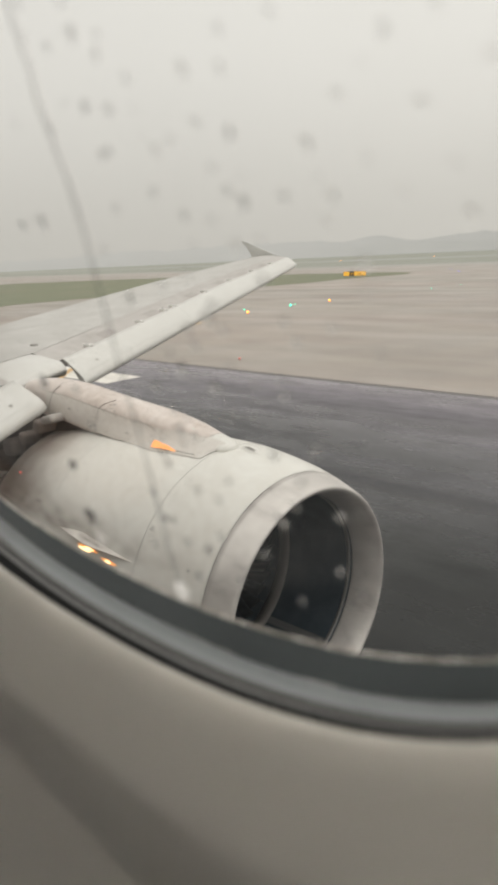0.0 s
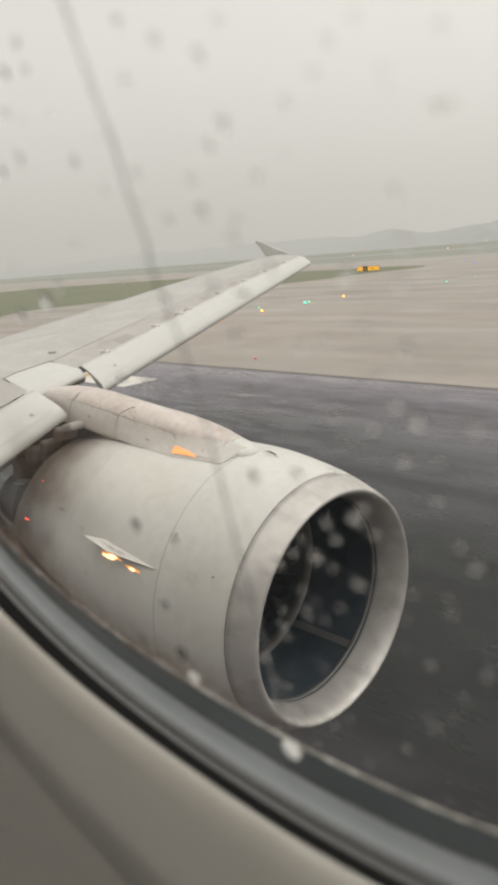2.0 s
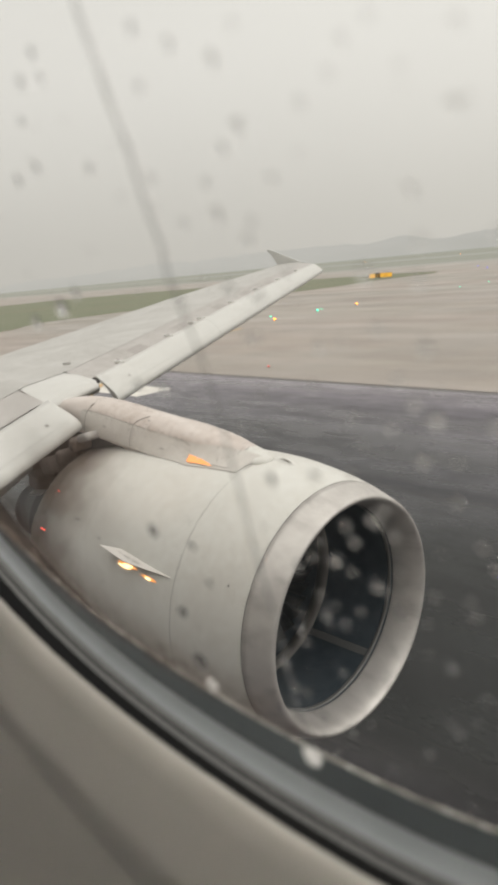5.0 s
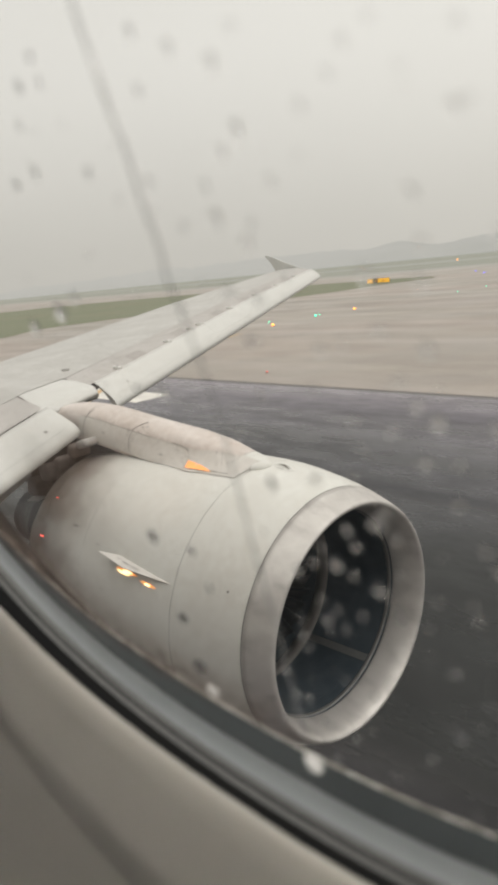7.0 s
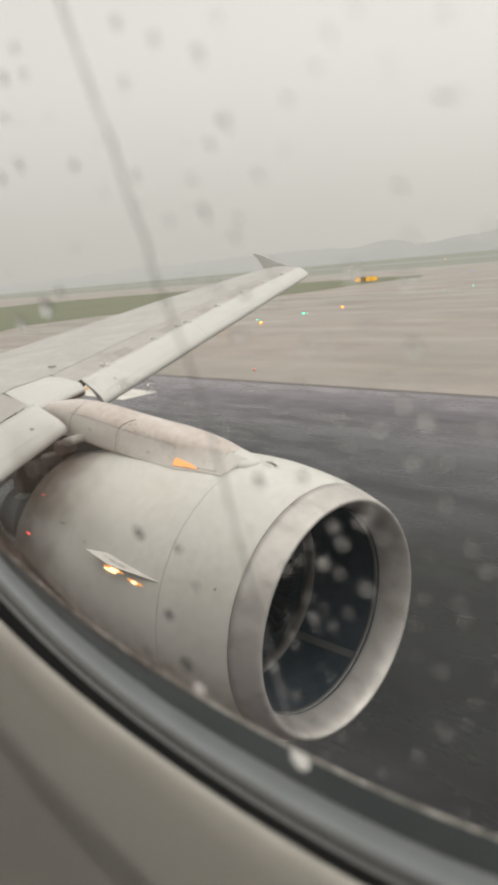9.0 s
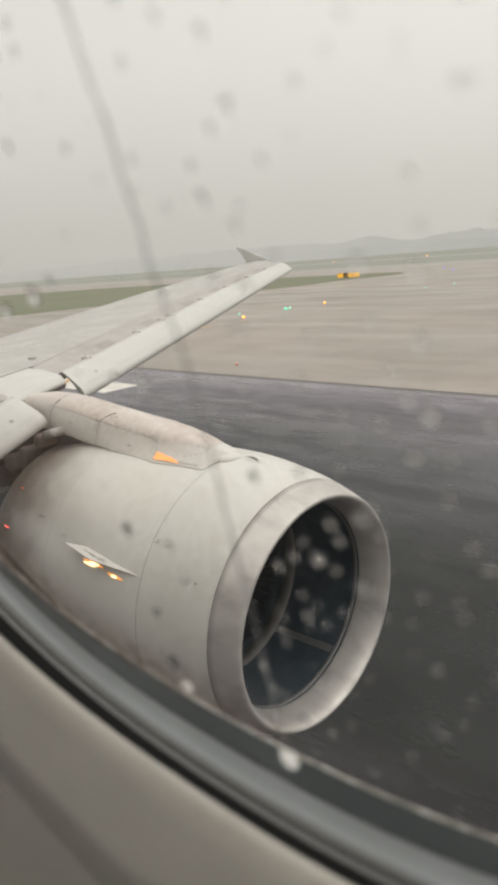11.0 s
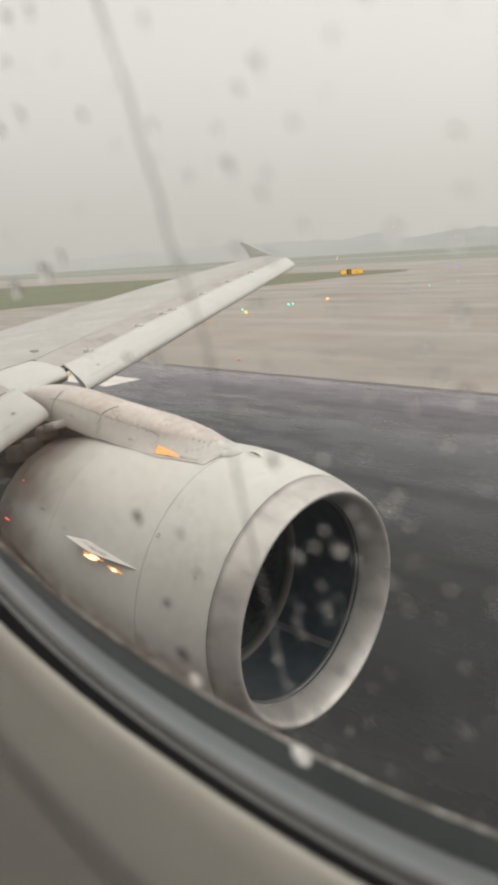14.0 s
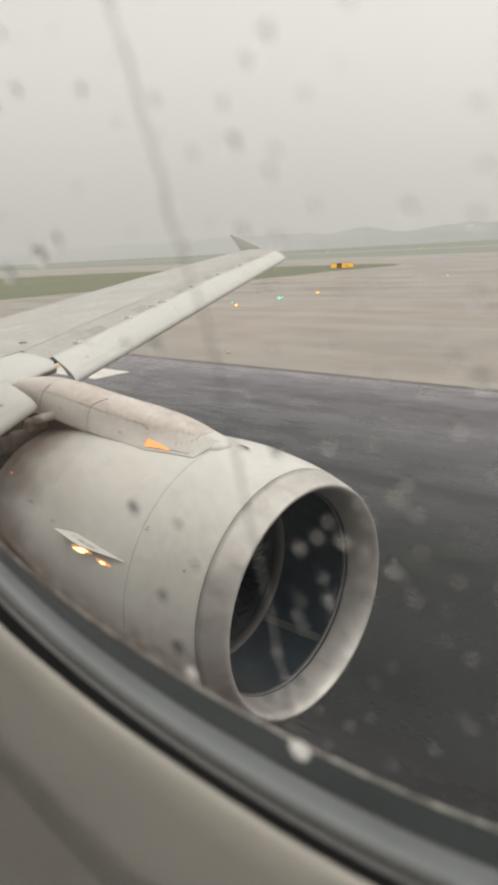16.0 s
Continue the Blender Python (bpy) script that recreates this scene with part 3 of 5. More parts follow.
red_lamp.location, red_lamp.scale = (-22.16, 24.77, 0), (0.5, 0.5, 0.5)
far_lamp = lamp("edge_light", M_AMBER, "distant glowing amber runway edge light on its post", "far edge lights")
far_lamp.scale = (2.6, 2.6, 2.6)
far_lamp.location = (-238, 449, 0)
for x, y in ((-323, 456), (-150, 449), (-420, 456)):
    copy_thing(far_lamp, pose(x, y, 0))


def sign(name, label, length, height, faces):
    """A taxiway sign: a lit box on short legs; faces are spans of its length with a material."""
    e = tagged(new(name), label, "sign")
    part("cabinet", box_mesh("cabinet", (length, 0.22, height), M_SIGN_BLACK, 0.02, (0, 0, 0.3 + height / 2)), e)
    for x in (-length * 0.4, 0, length * 0.4):
        part("leg", box_mesh("leg", (0.06, 0.06, 0.3), M_LAMP_BODY, 0.0, (x, 0, 0.15)), e)
    for a, b, m in faces:
        part("face", box_mesh("face", ((b - a) * length - 0.06, 0.03, height - 0.12), m, 0.008, (((a + b) / 2 - 0.5) * length, -0.115, 0.3 + height / 2)), e)
    return e


s1 = sign("taxiway_sign", "long yellow taxiway sign with a black panel on the grass edge", 4.5, 0.92, [(0, 0.27, M_SIGN), (0.29, 0.45, M_SIGN_BLACK), (0.47, 1.0, M_SIGN)])
s1.matrix_world = pose(-79.6, 118.8, 0.02, 0, 0, 28)
for z0, x0, w in ((0.55, -0.58, 0.3), (0.78, -0.58, 0.3), (0.66, 0.95, 0.7)):
    part("sign_bar", box_mesh("sign_bar", (w, 0.02, 0.12), M_SIGN if x0 < 0 else M_SIGN_BLACK, 0.0, (x0, -0.135, z0 + 0.05)), s1)
s2 = sign("taxiway_sign", "square yellow taxiway sign standing in the grass verge", 2.2, 1.1, [(0, 1, M_SIGN)])
s2.matrix_world = pose(94, 35.6, 0.035, 0, 0, 15)
s3 = sign("taxiway_sign", "dark unlit taxiway sign seen from behind in the grass", 4.2, 1.1, [])
s3.matrix_world = pose(14.5, 78, 0.035, 0, 0, 20)
s4 = sign("taxiway_sign", "long yellow taxiway sign with a dark end panel in the grass", 4.6, 1.1, [(0, 0.7, M_SIGN), (0.72, 1.0, M_SIGN_BLACK)])
s4.matrix_world = pose(15, 91, 0.035, 0, 0, 20)
row_of_lamps("edge_light", M_AMBER, "glowing amber runway edge light on the wet shoulder", "runway edge lights", [(85, 25.2), (145, 25.2), (205, 25.2)])

# ---------------------------------------------------------------- airliner
plane = tagged(new("airliner"), "white jet airliner seen from its cabin, slats extended, wet with rain", "airliner")

# engine: a body of revolution about an axis that dips aft
EX, EY, EZ, DIP = -2.899, 5.745, 1.856, 0.017


def cant(d, a):
    """How far the intake is set aft at the angle a; nothing behind the intake cowl."""
    fade = min(1.0, max(0.0, (1.0 - d) / 0.6))
    return 0.026 * (1 + math.cos(a + 0.35)) * fade * fade * (3 - 2 * fade)


def ring(d, r, n=120, a0=0.0, a1=360.0):
    out = []
    for k in range(n):
        a = radians(a0 + (a1 - a0) * k / (n if abs(a1 - a0) == 360 else n - 1))
        out.append((EX - d - cant(d, a), EY - r * math.cos(a), EZ - DIP * d + r * math.sin(a)))
    return out


OUTER = [(0.095, 0.975), (0.099, 0.988), (0.115, 1.000), (0.15, 1.014), (0.22, 1.040), (0.336, 1.080), (0.6, 1.145), (1.05, 1.212), (1.5, 1.226), (2.0, 1.218), (2.42, 1.210), (2.9, 1.185), (3.62, 1.083)]
INNER = [(0.095, 0.975), (0.099, 0.962), (0.115, 0.948), (0.15, 0.932), (0.2, 0.917), (0.26, 0.905), (0.31, 0.897), (0.365, 0.892)]


def cut(a, b, steps):
    """Smooth outer profile from d = a to d = b."""
    line = smooth_line([(d, r) for d, r in OUTER], 10)
    out = []
    for k in range(steps + 1):
        d = a + (b - a) * k / steps
        for (p, q) in zip(line, line[1:]):
            if p[0] <= d <= q[0] and q[0] > p[0]:
                t = (d - p[0]) / (q[0] - p[0])
                out.append((d, p[1] + (q[1] - p[1]) * t))
                break
    return out


engine = part("engine", mesh_of("engine", [p for d, r in [(0.33, 1.045), (0.9, 1.15), (1.5, 1.2), (2.2, 1.19), (3.3, 0.98)] for p in ring(d, r, 64)], grid_faces(5, 64, True), M_JOINT), plane, "white engine nacelle with a bare metal intake lip")
lip_prof = [(0.383, 0.905), (0.379, 0.8905)] + list(reversed(INNER)) + OUTER[1:5] + [(0.28, 1.0615), (0.333, 1.0795), (0.335, 1.065)]
sheet("intake_lip", [ring(d, r, 160) for d, r in lip_prof], M_LIP, True, 0, engine, "bare grey metal intake lip")
sheet("intake_duct", [ring(d, r, 128) for d, r in [(0.36, 0.92), (0.386, 0.896), (0.405, 0.889), (0.5, 0.887), (0.75, 0.886), (1.1, 0.886), (1.64, 0.886)]], M_INLET, True, 0, engine, "dark acoustic lining inside the intake")
sheet("intake_ring", [ring(d, r, 128) for d, r in [(0.393, 0.900), (0.399, 0.886), (0.429, 0.882), (0.431, 0.890)]], M_RINGMETAL, True, 0, engine, "thin bare metal ring behind the lip")
for nm, a, b, lab in (("intake_cowl", 0.338, 1.049, ""), ("fan_cowl", 1.0525, 2.4185, ""), ("reverser_cowl", 2.421, 3.36, "white cowl sooted brown towards the exhaust")):
    prof = cut(a, b, 14)
    sheet(nm, [ring(d, r, 160) for d, r in prof], M_SOOT if nm == "reverser_cowl" else M_COWL, True, 0, engine, lab)
sheet("reverser_trailing_edge", [ring(d, r, 128) for d, r in cut(3.364, 3.62, 5) + [(3.625, 1.07), (3.5, 1.06)]], M_STAINED, True, 0, engine, "heat-stained brown trailing edge of the cowl")
sheet("core_cowl", [ring(d, r, 96) for d, r in [(2.9, 0.86), (3.62, 0.76), (4.2, 0.62), (4.8, 0.47), (4.83, 0.475), (4.86, 0.465), (5.1, 0.41), (5.38, 0.365), (5.42, 0.372), (5.45, 0.36), (5.44, 0.335), (5.1, 0.34)]], M_NOZZLE, True, 0, engine, "burnt dark core exhaust cowl with a rolled rim")
sheet("exhaust_plug", [ring(d, r, 64) for d, r in [(5.0, 0.25), (5.4, 0.20), (5.7, 0.10), (5.85, 0.01)]], M_NOZZLE, True, 0, engine)

# fan
FAN_D = 1.38
sheet("spinner", [ring(d, r, 64) for d, r in [(1.00, 0.004), (1.04, 0.045), (1.11, 0.105), (1.20, 0.185), (1.32, 0.25), (1.5, 0.285)]], M_SPINNER, True, 0, engine, "dark spinner cone")
sheet("fan_case_ring", [ring(d, r, 128) for d, r in [(1.135, 0.889), (1.138, 0.870), (1.262, 0.870), (1.265, 0.889)]], M_FANRING, True, 0, engine, "paler ring of the fan case deep in the intake")
for a0 in (234.2, 54.2):
    sheet("liner_splice", [ring(d, 0.881, 4, a0 - 2.3, a0 + 2.3) for d in (0.434, 0.55, 0.75, 1.134)], M_SPLICE, False, 0, engine, "pale splice strip in the intake lining")
bv = []
for i in range(9):
    t = i / 8
    r = 0.27 + (0.872 - 0.27) * t
    tw = radians(28 + 34 * t)
    ch = 0.17 + 0.05 * t
    for s in (-0.5, -0.17, 0.17, 0.5):
        for th in (0.006, -0.006):
            u, w = s * ch, th * (1 - abs(s) * 1.6)
            bv.append((-(u * math.cos(tw) - w * math.sin(tw)), u * math.sin(tw) + w * math.cos(tw) + 0.05 * s * s, r))
bf = []
for i in range(8):
    o, p = i * 8, (i + 1) * 8
    for s in range(3):
        bf.append((o + 2 * s, o + 2 * s + 2, p + 2 * s + 2, p + 2 * s))
        bf.append((o + 2 * s + 1, p + 2 * s + 1, p + 2 * s + 3, o + 2 * s + 3))
    bf.append((o, p, p + 1, o + 1))
    bf.append((o + 6, o + 7, p + 7, p + 6))
blade_me = mesh_of("fan_blade", bv, bf, M_BLADE)
for k in range(36):
    ob = part("fan_blade", blade_me, engine)
    ob.matrix_local = pose(EX - FAN_D, EY, EZ - DIP * FAN_D, 360 * k / 36, 0, 0)
part("fan_backing", mesh_of("fan_backing", ring(1.62, 0.886, 64), [tuple(range(64))], M_JOINT), engine)


def on_cowl(d, ang, lift=0.0):
    r = cut(d, d + 0.001, 1)[0][1] + lift
    a = radians(ang)
    return Vector((EX - d - cant(d, a), EY - r * math.cos(a), EZ - DIP * d + r * math.sin(a)))


# strake on the inboard side
sv, n = [], 13
for k in range(n):
    t = k / (n - 1)
    h = 0.095 * min(1.0, t * 1.8)
    a = 25.9 + 3.7 * t
    droop = 1.7 * min(1.0, t * 1.8) * (1 - 0.55 * max(0.0, t - 0.55) / 0.45)
    for w in (0.006, -0.006):
        sv.append(on_cowl(1.085 + 0.705 * t, a + w * 40, -0.01))
    for w in (0.0015, -0.0015):
        sv.append(on_cowl(1.085 + 0.92 * t, a + w * 40 - droop, h))
sf = []
for k in range(n - 1):
    o, p = 4 * k, 4 * k + 4
    sf += [(o, p, p + 2, o + 2), (o + 2, p + 2, p + 3, o + 3), (o + 3, p + 3, p + 1, o + 1)]
sf += [(0, 2, 3, 1), (4 * n - 4, 4 * n - 3, 4 * n - 1, 4 * n - 2)]
strake = part("strake", mesh_of("strake", sv, sf, M_FLANK, False), engine, "thin white fin on the side of the nacelle")
for t0, t1, g0, g1 in ((0.46, 0.58, 0.42, 0.54), (0.62, 0.74, 0.45, 0.57), (0.79, 0.84, 0.45, 0.56)):
    q = []
    for t, g in ((t0, g0), (t1, g0), (t1, g1), (t0, g1)):
        droop = 1.7 * min(1.0, t * 1.8) * (1 - 0.55 * max(0.0, t - 0.55) / 0.45)
        lo = on_cowl(1.085 + 0.705 * t, 25.9 + 3.7 * t + 0.24, 0.0)
        hi = on_cowl(1.085 + 0.92 * t, 25.9 + 3.7 * t + 0.06 - droop, 0.095 * min(1.0, t * 1.8))
        q.append(tuple(lo.lerp(hi, g) + Vector((0, 0, 0.003))))
    part("stencil_bar", mesh_of("stencil_bar", q, [(0, 1, 2, 3)], M_STENCIL, False), engine)


def cowl_patch(name, d0, d1, a0, a1, mat, lift=0.003, label=""):
    v = [tuple(on_cowl(d0 + (d1 - d0) * i / 4, a0 + (a1 - a0) * j / 4, lift)) for i in range(5) for j in range(5)]
    return part(name, mesh_of(name, v, grid_faces(5, 5), mat), engine, label)


cowl_patch("stencil_bar", 0.985, 1.03, 39.4, 39.9, M_STENCIL)
cowl_patch("stencil_bar", 0.985, 1.02, 40.4, 40.9, M_STENCIL)
cowl_patch("stencil_bar", 2.58, 2.68, 34.9, 35.7, M_STENCIL)
cowl_patch("stencil_bar", 2.15, 2.21, 30.5, 31.0, M_STENCIL)
cowl_patch("stencil_bar", 2.92, 2.96, 33.8, 34.3, M_STENCIL)
cowl_patch("access_panel", 3.24, 3.61, 20.0, 31.0, M_HOUSING, 0.003, "paler panel on the stained cowl edge")
cowl_patch("drain_hole", 0.505, 0.518, 29.5, 30.3, M_JOINT)
# two glowing patches painted for the red beacon's reflection
cowl_patch("red_reflection", 3.215, 3.325, 24.7, 25.2, M_RED, 0.010, "small red glow for the beacon's reflection on the cowl")
cowl_patch("red_reflection", 3.26, 3.315, 45.6, 45.95, M_RED, 0.004, "small red glow for the beacon's reflection on the cowl")

# scoop on top of the intake cowl
vv = []
for i in range(9):
    rho = i / 8
    for j in range(28):
        a = 2 * math.pi * j / 28
        vv.append(tuple(on_cowl(0.885 + 0.14 * rho * math.cos(a), 95.3 + 3.6 * rho * math.sin(a), 0.001 + 0.034 * (1 - rho * rho) ** 1.5)))
scoop = part("vent_scoop", mesh_of("vent_scoop", vv, grid_faces(9, 28, True), M_COWL), engine, "small raised vent on top of the cowl")
sl = []
for i in range(9):
    t = i / 8
    for w in (-1, 1):
        u = (t - 0.5) * 2
        rho2 = ((u * 0.075) / 0.14) ** 2 + 0.26
        sl.append(tuple(on_cowl(0.865 + 0.075 * u, 95.3 - 1.7 + w * 0.45 * math.sqrt(max(0.0, 1 - u * u)), 0.007 + 0.034 * (1 - rho2) ** 1.5)))
part("vent_opening", mesh_of("vent_opening", sl, grid_faces(9, 2), M_SEAM), engine, "dark slit of the vent")

# lip rivets along the seam
rv, rf = [], []
for k in range(120):
    p = on_cowl(0.352, -30 + k * 1.6, 0.001)
    ax = Vector((0, EY - p.y, EZ - p.z)).normalized()
    t1 = Vector((1, 0, 0))
    t2 = ax.cross(t1)
    o = len(rv)
    for j in range(6):
        a = j * math.pi / 3
        rv.append(tuple(p + 0.0035 * (t1 * math.cos(a) + t2 * math.sin(a))))
    rf.append(tuple(range(o, o + 6)))
tagged(part("rivets", mesh_of("rivets", rv, rf, M_RIVET, False), engine), kind="stuff")

# pylon: sections along its length, x, z of the top, z of the lower edge, half width
PYL = [(-3.89, 3.060, 3.03, 0.008), (-3.905, 3.080, 3.01, 0.05), (-3.98, 3.118, 2.98, 0.11), (-4.15, 3.155, 2.95, 0.15), (-4.40, 3.22, 2.91, 0.195), (-4.75, 3.275, 2.87, 0.22), (-5.2, 3.312, 2.91, 0.23), (-5.7, 3.36, 2.98, 0.235), (-6.2, 3.41, 3.04, 0.235), (-6.7, 3.415, 3.07, 0.23), (-7.1, 3.37, 3.12, 0.215), (-7.5, 3.33, 3.15, 0.2)]


def pylon_section(x, top, low, w):
    s = [(x, 5.75 - w * 0.96, low)]
    m = 16
    for k in range(m + 1):
        a = math.pi * k / m
        c, q = math.cos(a), math.sin(a)
        s.append((x, 5.75 - w * math.copysign(abs(c) ** 0.75, c), low + (top - low) * (0.42 + 0.58 * q ** 0.8)))
    s.append((x, 5.75 + w * 0.96, low))
    return s


def pylon_between(a, b, steps):
    line = smooth_line([tuple(p[:3]) for p in PYL], 12)
    wline = smooth_line([(p[0], p[3], 0) for p in PYL], 12)
    out = []
    for k in range(steps + 1):
        x = a + (b - a) * k / steps
        for (p, q), (pw, qw) in zip(zip(line, line[1:]), zip(wline, wline[1:])):
            if q[0] <= x <= p[0]:
                t = (p[0] - x) / (p[0] - q[0]) if p[0] != q[0] else 0
                out.append(pylon_section(x, p[1] + (q[1] - p[1]) * t, p[2] + (q[2] - p[2]) * t, max(0.02, pw[1] + (qw[1] - pw[1]) * t)))
                break
    return out


pylon = part("pylon", mesh_of("pylon", [p for s in pylon_between(-4.3, -7.4, 20) for p in [(v[0], 5.75 + (v[1] - 5.75) * 0.96, v[2] - 0.012) for v in s]], grid_faces(21, 19), M_JOINT), plane, "white engine pylon fairing with rows of fasteners")
for a, b in ((-3.891, -4.10), (-4.104, -6.35), (-6.356, -7.5)):
    sheet("fairing_panel", pylon_between(a, b, 10), M_PYLON if a < -4.1 else M_COWL, False, 0, pylon)
pv, pf = [], []
random.seed(4)


def rivet_on_pylon(x, frac):
    s = pylon_between(x, x - 0.001, 1)[0]
    i = frac * (len(s) - 1)
    k = int(i)
    a, b = Vector(s[k]), Vector(s[min(k + 1, len(s) - 1)])
    p = a.lerp(b, i - k)
    nrm = Vector((0, (a - b).z, (b - a).y)).normalized()
    if nrm.y > 0 and frac < 0.4:
        nrm = -nrm
    p += nrm * 0.002
    t1, t2 = Vector((1, 0, 0)), nrm.cross(Vector((1, 0, 0)))
    o = len(pv)
    for j in range(6):
        an = j * math.pi / 3
        pv.append(tuple(p + 0.0052 * (t1 * math.cos(an) + t2 * math.sin(an))))
    pf.append(tuple(range(o, o + 6)))


for x0 in (-4.08, -4.13, -6.32):
    for k in range(6):
        rivet_on_pylon(x0, 0.2 + 0.06 * k)
for k in range(9):
    rivet_on_pylon(-6.0 - 0.1 * k, 0.235)
tagged(part("rivets", mesh_of("rivets", pv, pf, M_RIVET, False), pylon), kind="stuff")
# rounded cap on the nose of the pylon
cap = bmesh.new()
bmesh.ops.create_uvsphere(cap, u_segments=24, v_segments=14, radius=1.0)
bmesh.ops.scale(cap, vec=(0.105, 0.125, 0.055), verts=cap.verts)
bmesh.ops.translate(cap, vec=(-3.975, 5.73, 3.045), verts=cap.verts)
cap_me = bpy.data.meshes.new("nose_cap")
cap.to_mesh(cap_me)
cap.free()
cap_me.materials.append(M_COWL)
cap_me.polygons.foreach_set("use_smooth", [True] * len(cap_me.polygons))
part("nose_cap", cap_me, pylon, "small rounded white cap on the pylon's nose")

# lower flank of the pylon, flared on to the cowl
FOOT = [(1.056, 87.0), (1.066, 84.5), (1.078, 81.0), (1.084, 78.0), (1.092, 75.2), (1.22, 74.8), (1.354, 74.4), (1.50, 73.9), (1.671, 73.3)]
HANG = [(-4.91, 5.44, 3.005), (-5.30, 5.46, 3.003), (-5.55, 5.48, 3.022), (-6.04, 5.505, 3.053), (-6.50, 5.518, 3.09)]
CREST = [-3.93, -3.95, -3.975, -4.0, -4.03, -4.12, -4.25, -4.41, -4.60, -4.91, -5.30, -5.55, -6.04, -6.50]


def along(table, u):
    k = min(int(u), len(table) - 2)
    return table[k] + (table[k + 1] - table[k]) * (u - k)


def flank(u, v):
    """u runs along the flank from the nose aft, v from the cowl (0) to the crest line (1) and on to the top (2)."""
    if u <= 8:
        low = on_cowl(along([f[0] for f in FOOT], u), along([f[1] for f in FOOT], u), 0.006)
    else:
        low = along([on_cowl(*FOOT[8], 0.006)] + [Vector(h) for h in HANG], u - 8)
    sec = pylon_between(along(CREST, u), along(CREST, u) - 0.001, 1)[0]
    k = 3.6 + 3.2 * max(0.0, min(1.0, (8 - u) / 4))
    if v > 1:
        i = k + (9 - k) * (v - 1)
        return Vector(sec[int(i)]).lerp(Vector(sec[min(int(i) + 1, 18)]), i - int(i))
    top = Vector(sec[int(k)]).lerp(Vector(sec[int(k) + 1]), k - int(k))
    run = (Vector(sec[int(k)]) - Vector(sec[int(k) + 1])).normalized()
    bend = top + run * (0.45 * (top - low).length)
    top = top + Vector((0, -0.003, 0.003))
    return low * (1 - v) ** 2 + bend * 2 * v * (1 - v) + top * v * v


skin = [[tuple(flank(k / 4, j / 10)) for j in range(11)] for k in range(53)]
sheet("lower_flank", skin, M_FLANK, False, 0, pylon, "white flared foot of the pylon on the cowl")


def on_flank(u, v, lift):
    p = flank(u, v)
    n = (flank(min(u + 0.05, 13), v) - flank(max(u - 0.05, 0), v)).cross(flank(u, v + 0.02) - flank(u, max(v - 0.02, 0)))
    n.normalize()
    return p + (n if n.y < 0 else -n) * lift


def seam(points, wide=0.0024):
    v = []
    pts = smooth_line(points, 5)
    line = [on_flank(u, w, 0.003) for u, w in pts]
    for k, p in enumerate(line):
        d = (line[min(k + 1, len(line) - 1)] - line[max(k - 1, 0)]).normalized()
        c = d.cross(Vector((0, 1, 0.25))).normalized() * wide
        v += [tuple(p + c), tuple(p - c)]
    part("panel_joint", mesh_of("panel_joint", v, grid_faces(len(line), 2), M_SEAM, False), pylon)


seam([(12.9, 1.0), (12, 1.0), (11, 1.0), (10, 1.0), (9, 1.0), (8.62, 0.99), (8.36, 0.93), (8.22, 0.78), (8.18, 0.5), (8.17, 0.25), (8.17, 0.02)])
seam([(11.05, 0.02), (11.03, 0.4), (11.0, 0.8), (10.9, 1.1), (10.65, 1.4), (10.4, 1.7)], 0.003)
seam([(7.9, 0.10), (7, 0.11), (6, 0.12), (4.6, 0.1)], 0.0022)
seam([(5.6, 0.02), (5.9, 0.25), (6.2, 0.5), (6.5, 0.7)], 0.0018)
seam([(12.9, 0.03), (12.8, 0.5), (12.7, 1.0), (12.6, 1.5)], 0.003)
pv, pf = [], []
rv2 = [(10.93 - 0.01 * k, 0.1 + 0.15 * k) for k in range(6)] + [(11.15 - 0.02 * k, 0.15 + 0.2 * k) for k in range(5)]
rv2 += [(8.9 + 0.55 * k, 1.07 + 0.02 * (k % 3)) for k in range(7)] + [(8.30, 0.3 + 0.28 * k) for k in range(3)] + [(8.8 + 0.36 * k, 0.92) for k in range(6)] + [(11.5 + 0.2 * k, 0.9) for k in range(7)] + [(4.9 + 0.3 * k, 0.78 - 0.1 * k) for k in range(5)] + [(5.0 + 0.4 * k, 0.95) for k in range(5)]
rv2 += [(10.2, 1.2), (10.4, 1.35), (10.0, 1.15), (9.6, 1.12), (9.2, 1.1), (8.42, 0.45), (12.3, 1.15), (11.8, 1.2)]
for u, w in rv2:
    p = on_flank(u, w, 0.004)
    o = len(pv)
    for j in range(6):
        an = j * math.pi / 3
        pv.append((p.x + 0.0068 * math.cos(an), p.y, p.z + 0.0068 * math.sin(an)))
    pf.append(tuple(range(o, o + 6)))
tagged(part("rivets", mesh_of("rivets", pv, pf, M_RIVET, False), pylon), kind="stuff")
for u0, u1, w0, w1 in ((9.25, 9.4, 0.34, 0.39), (10.1, 10.25, 1.42, 1.47), (11.9, 12.02, 0.5, 0.55)):
    q = [tuple(on_flank(u, w, 0.004)) for u, w in ((u0, w0), (u1, w0), (u1, w1), (u0, w1))]
    part("stencil_bar", mesh_of("stencil_bar", q, [(0, 1, 2, 3)], M_STENCIL, False), pylon)
pb = []
for x, zt, zb, w in ((-4.9, 2.98, 2.85, 0.12), (-5.4, 2.98, 2.8, 0.14), (-6.2, 3.1, 2.4, 0.16), (-7.2, 3.2, 2.1, 0.2), (-8.2, 3.25, 2.3, 0.18), (-9.4, 3.3, 2.8, 0.1)):
    pb.append([(x, 5.75 - w, zt), (x, 5.75 - w, zb), (x, 5.75 + w, zb), (x, 5.75 + w, zt)])
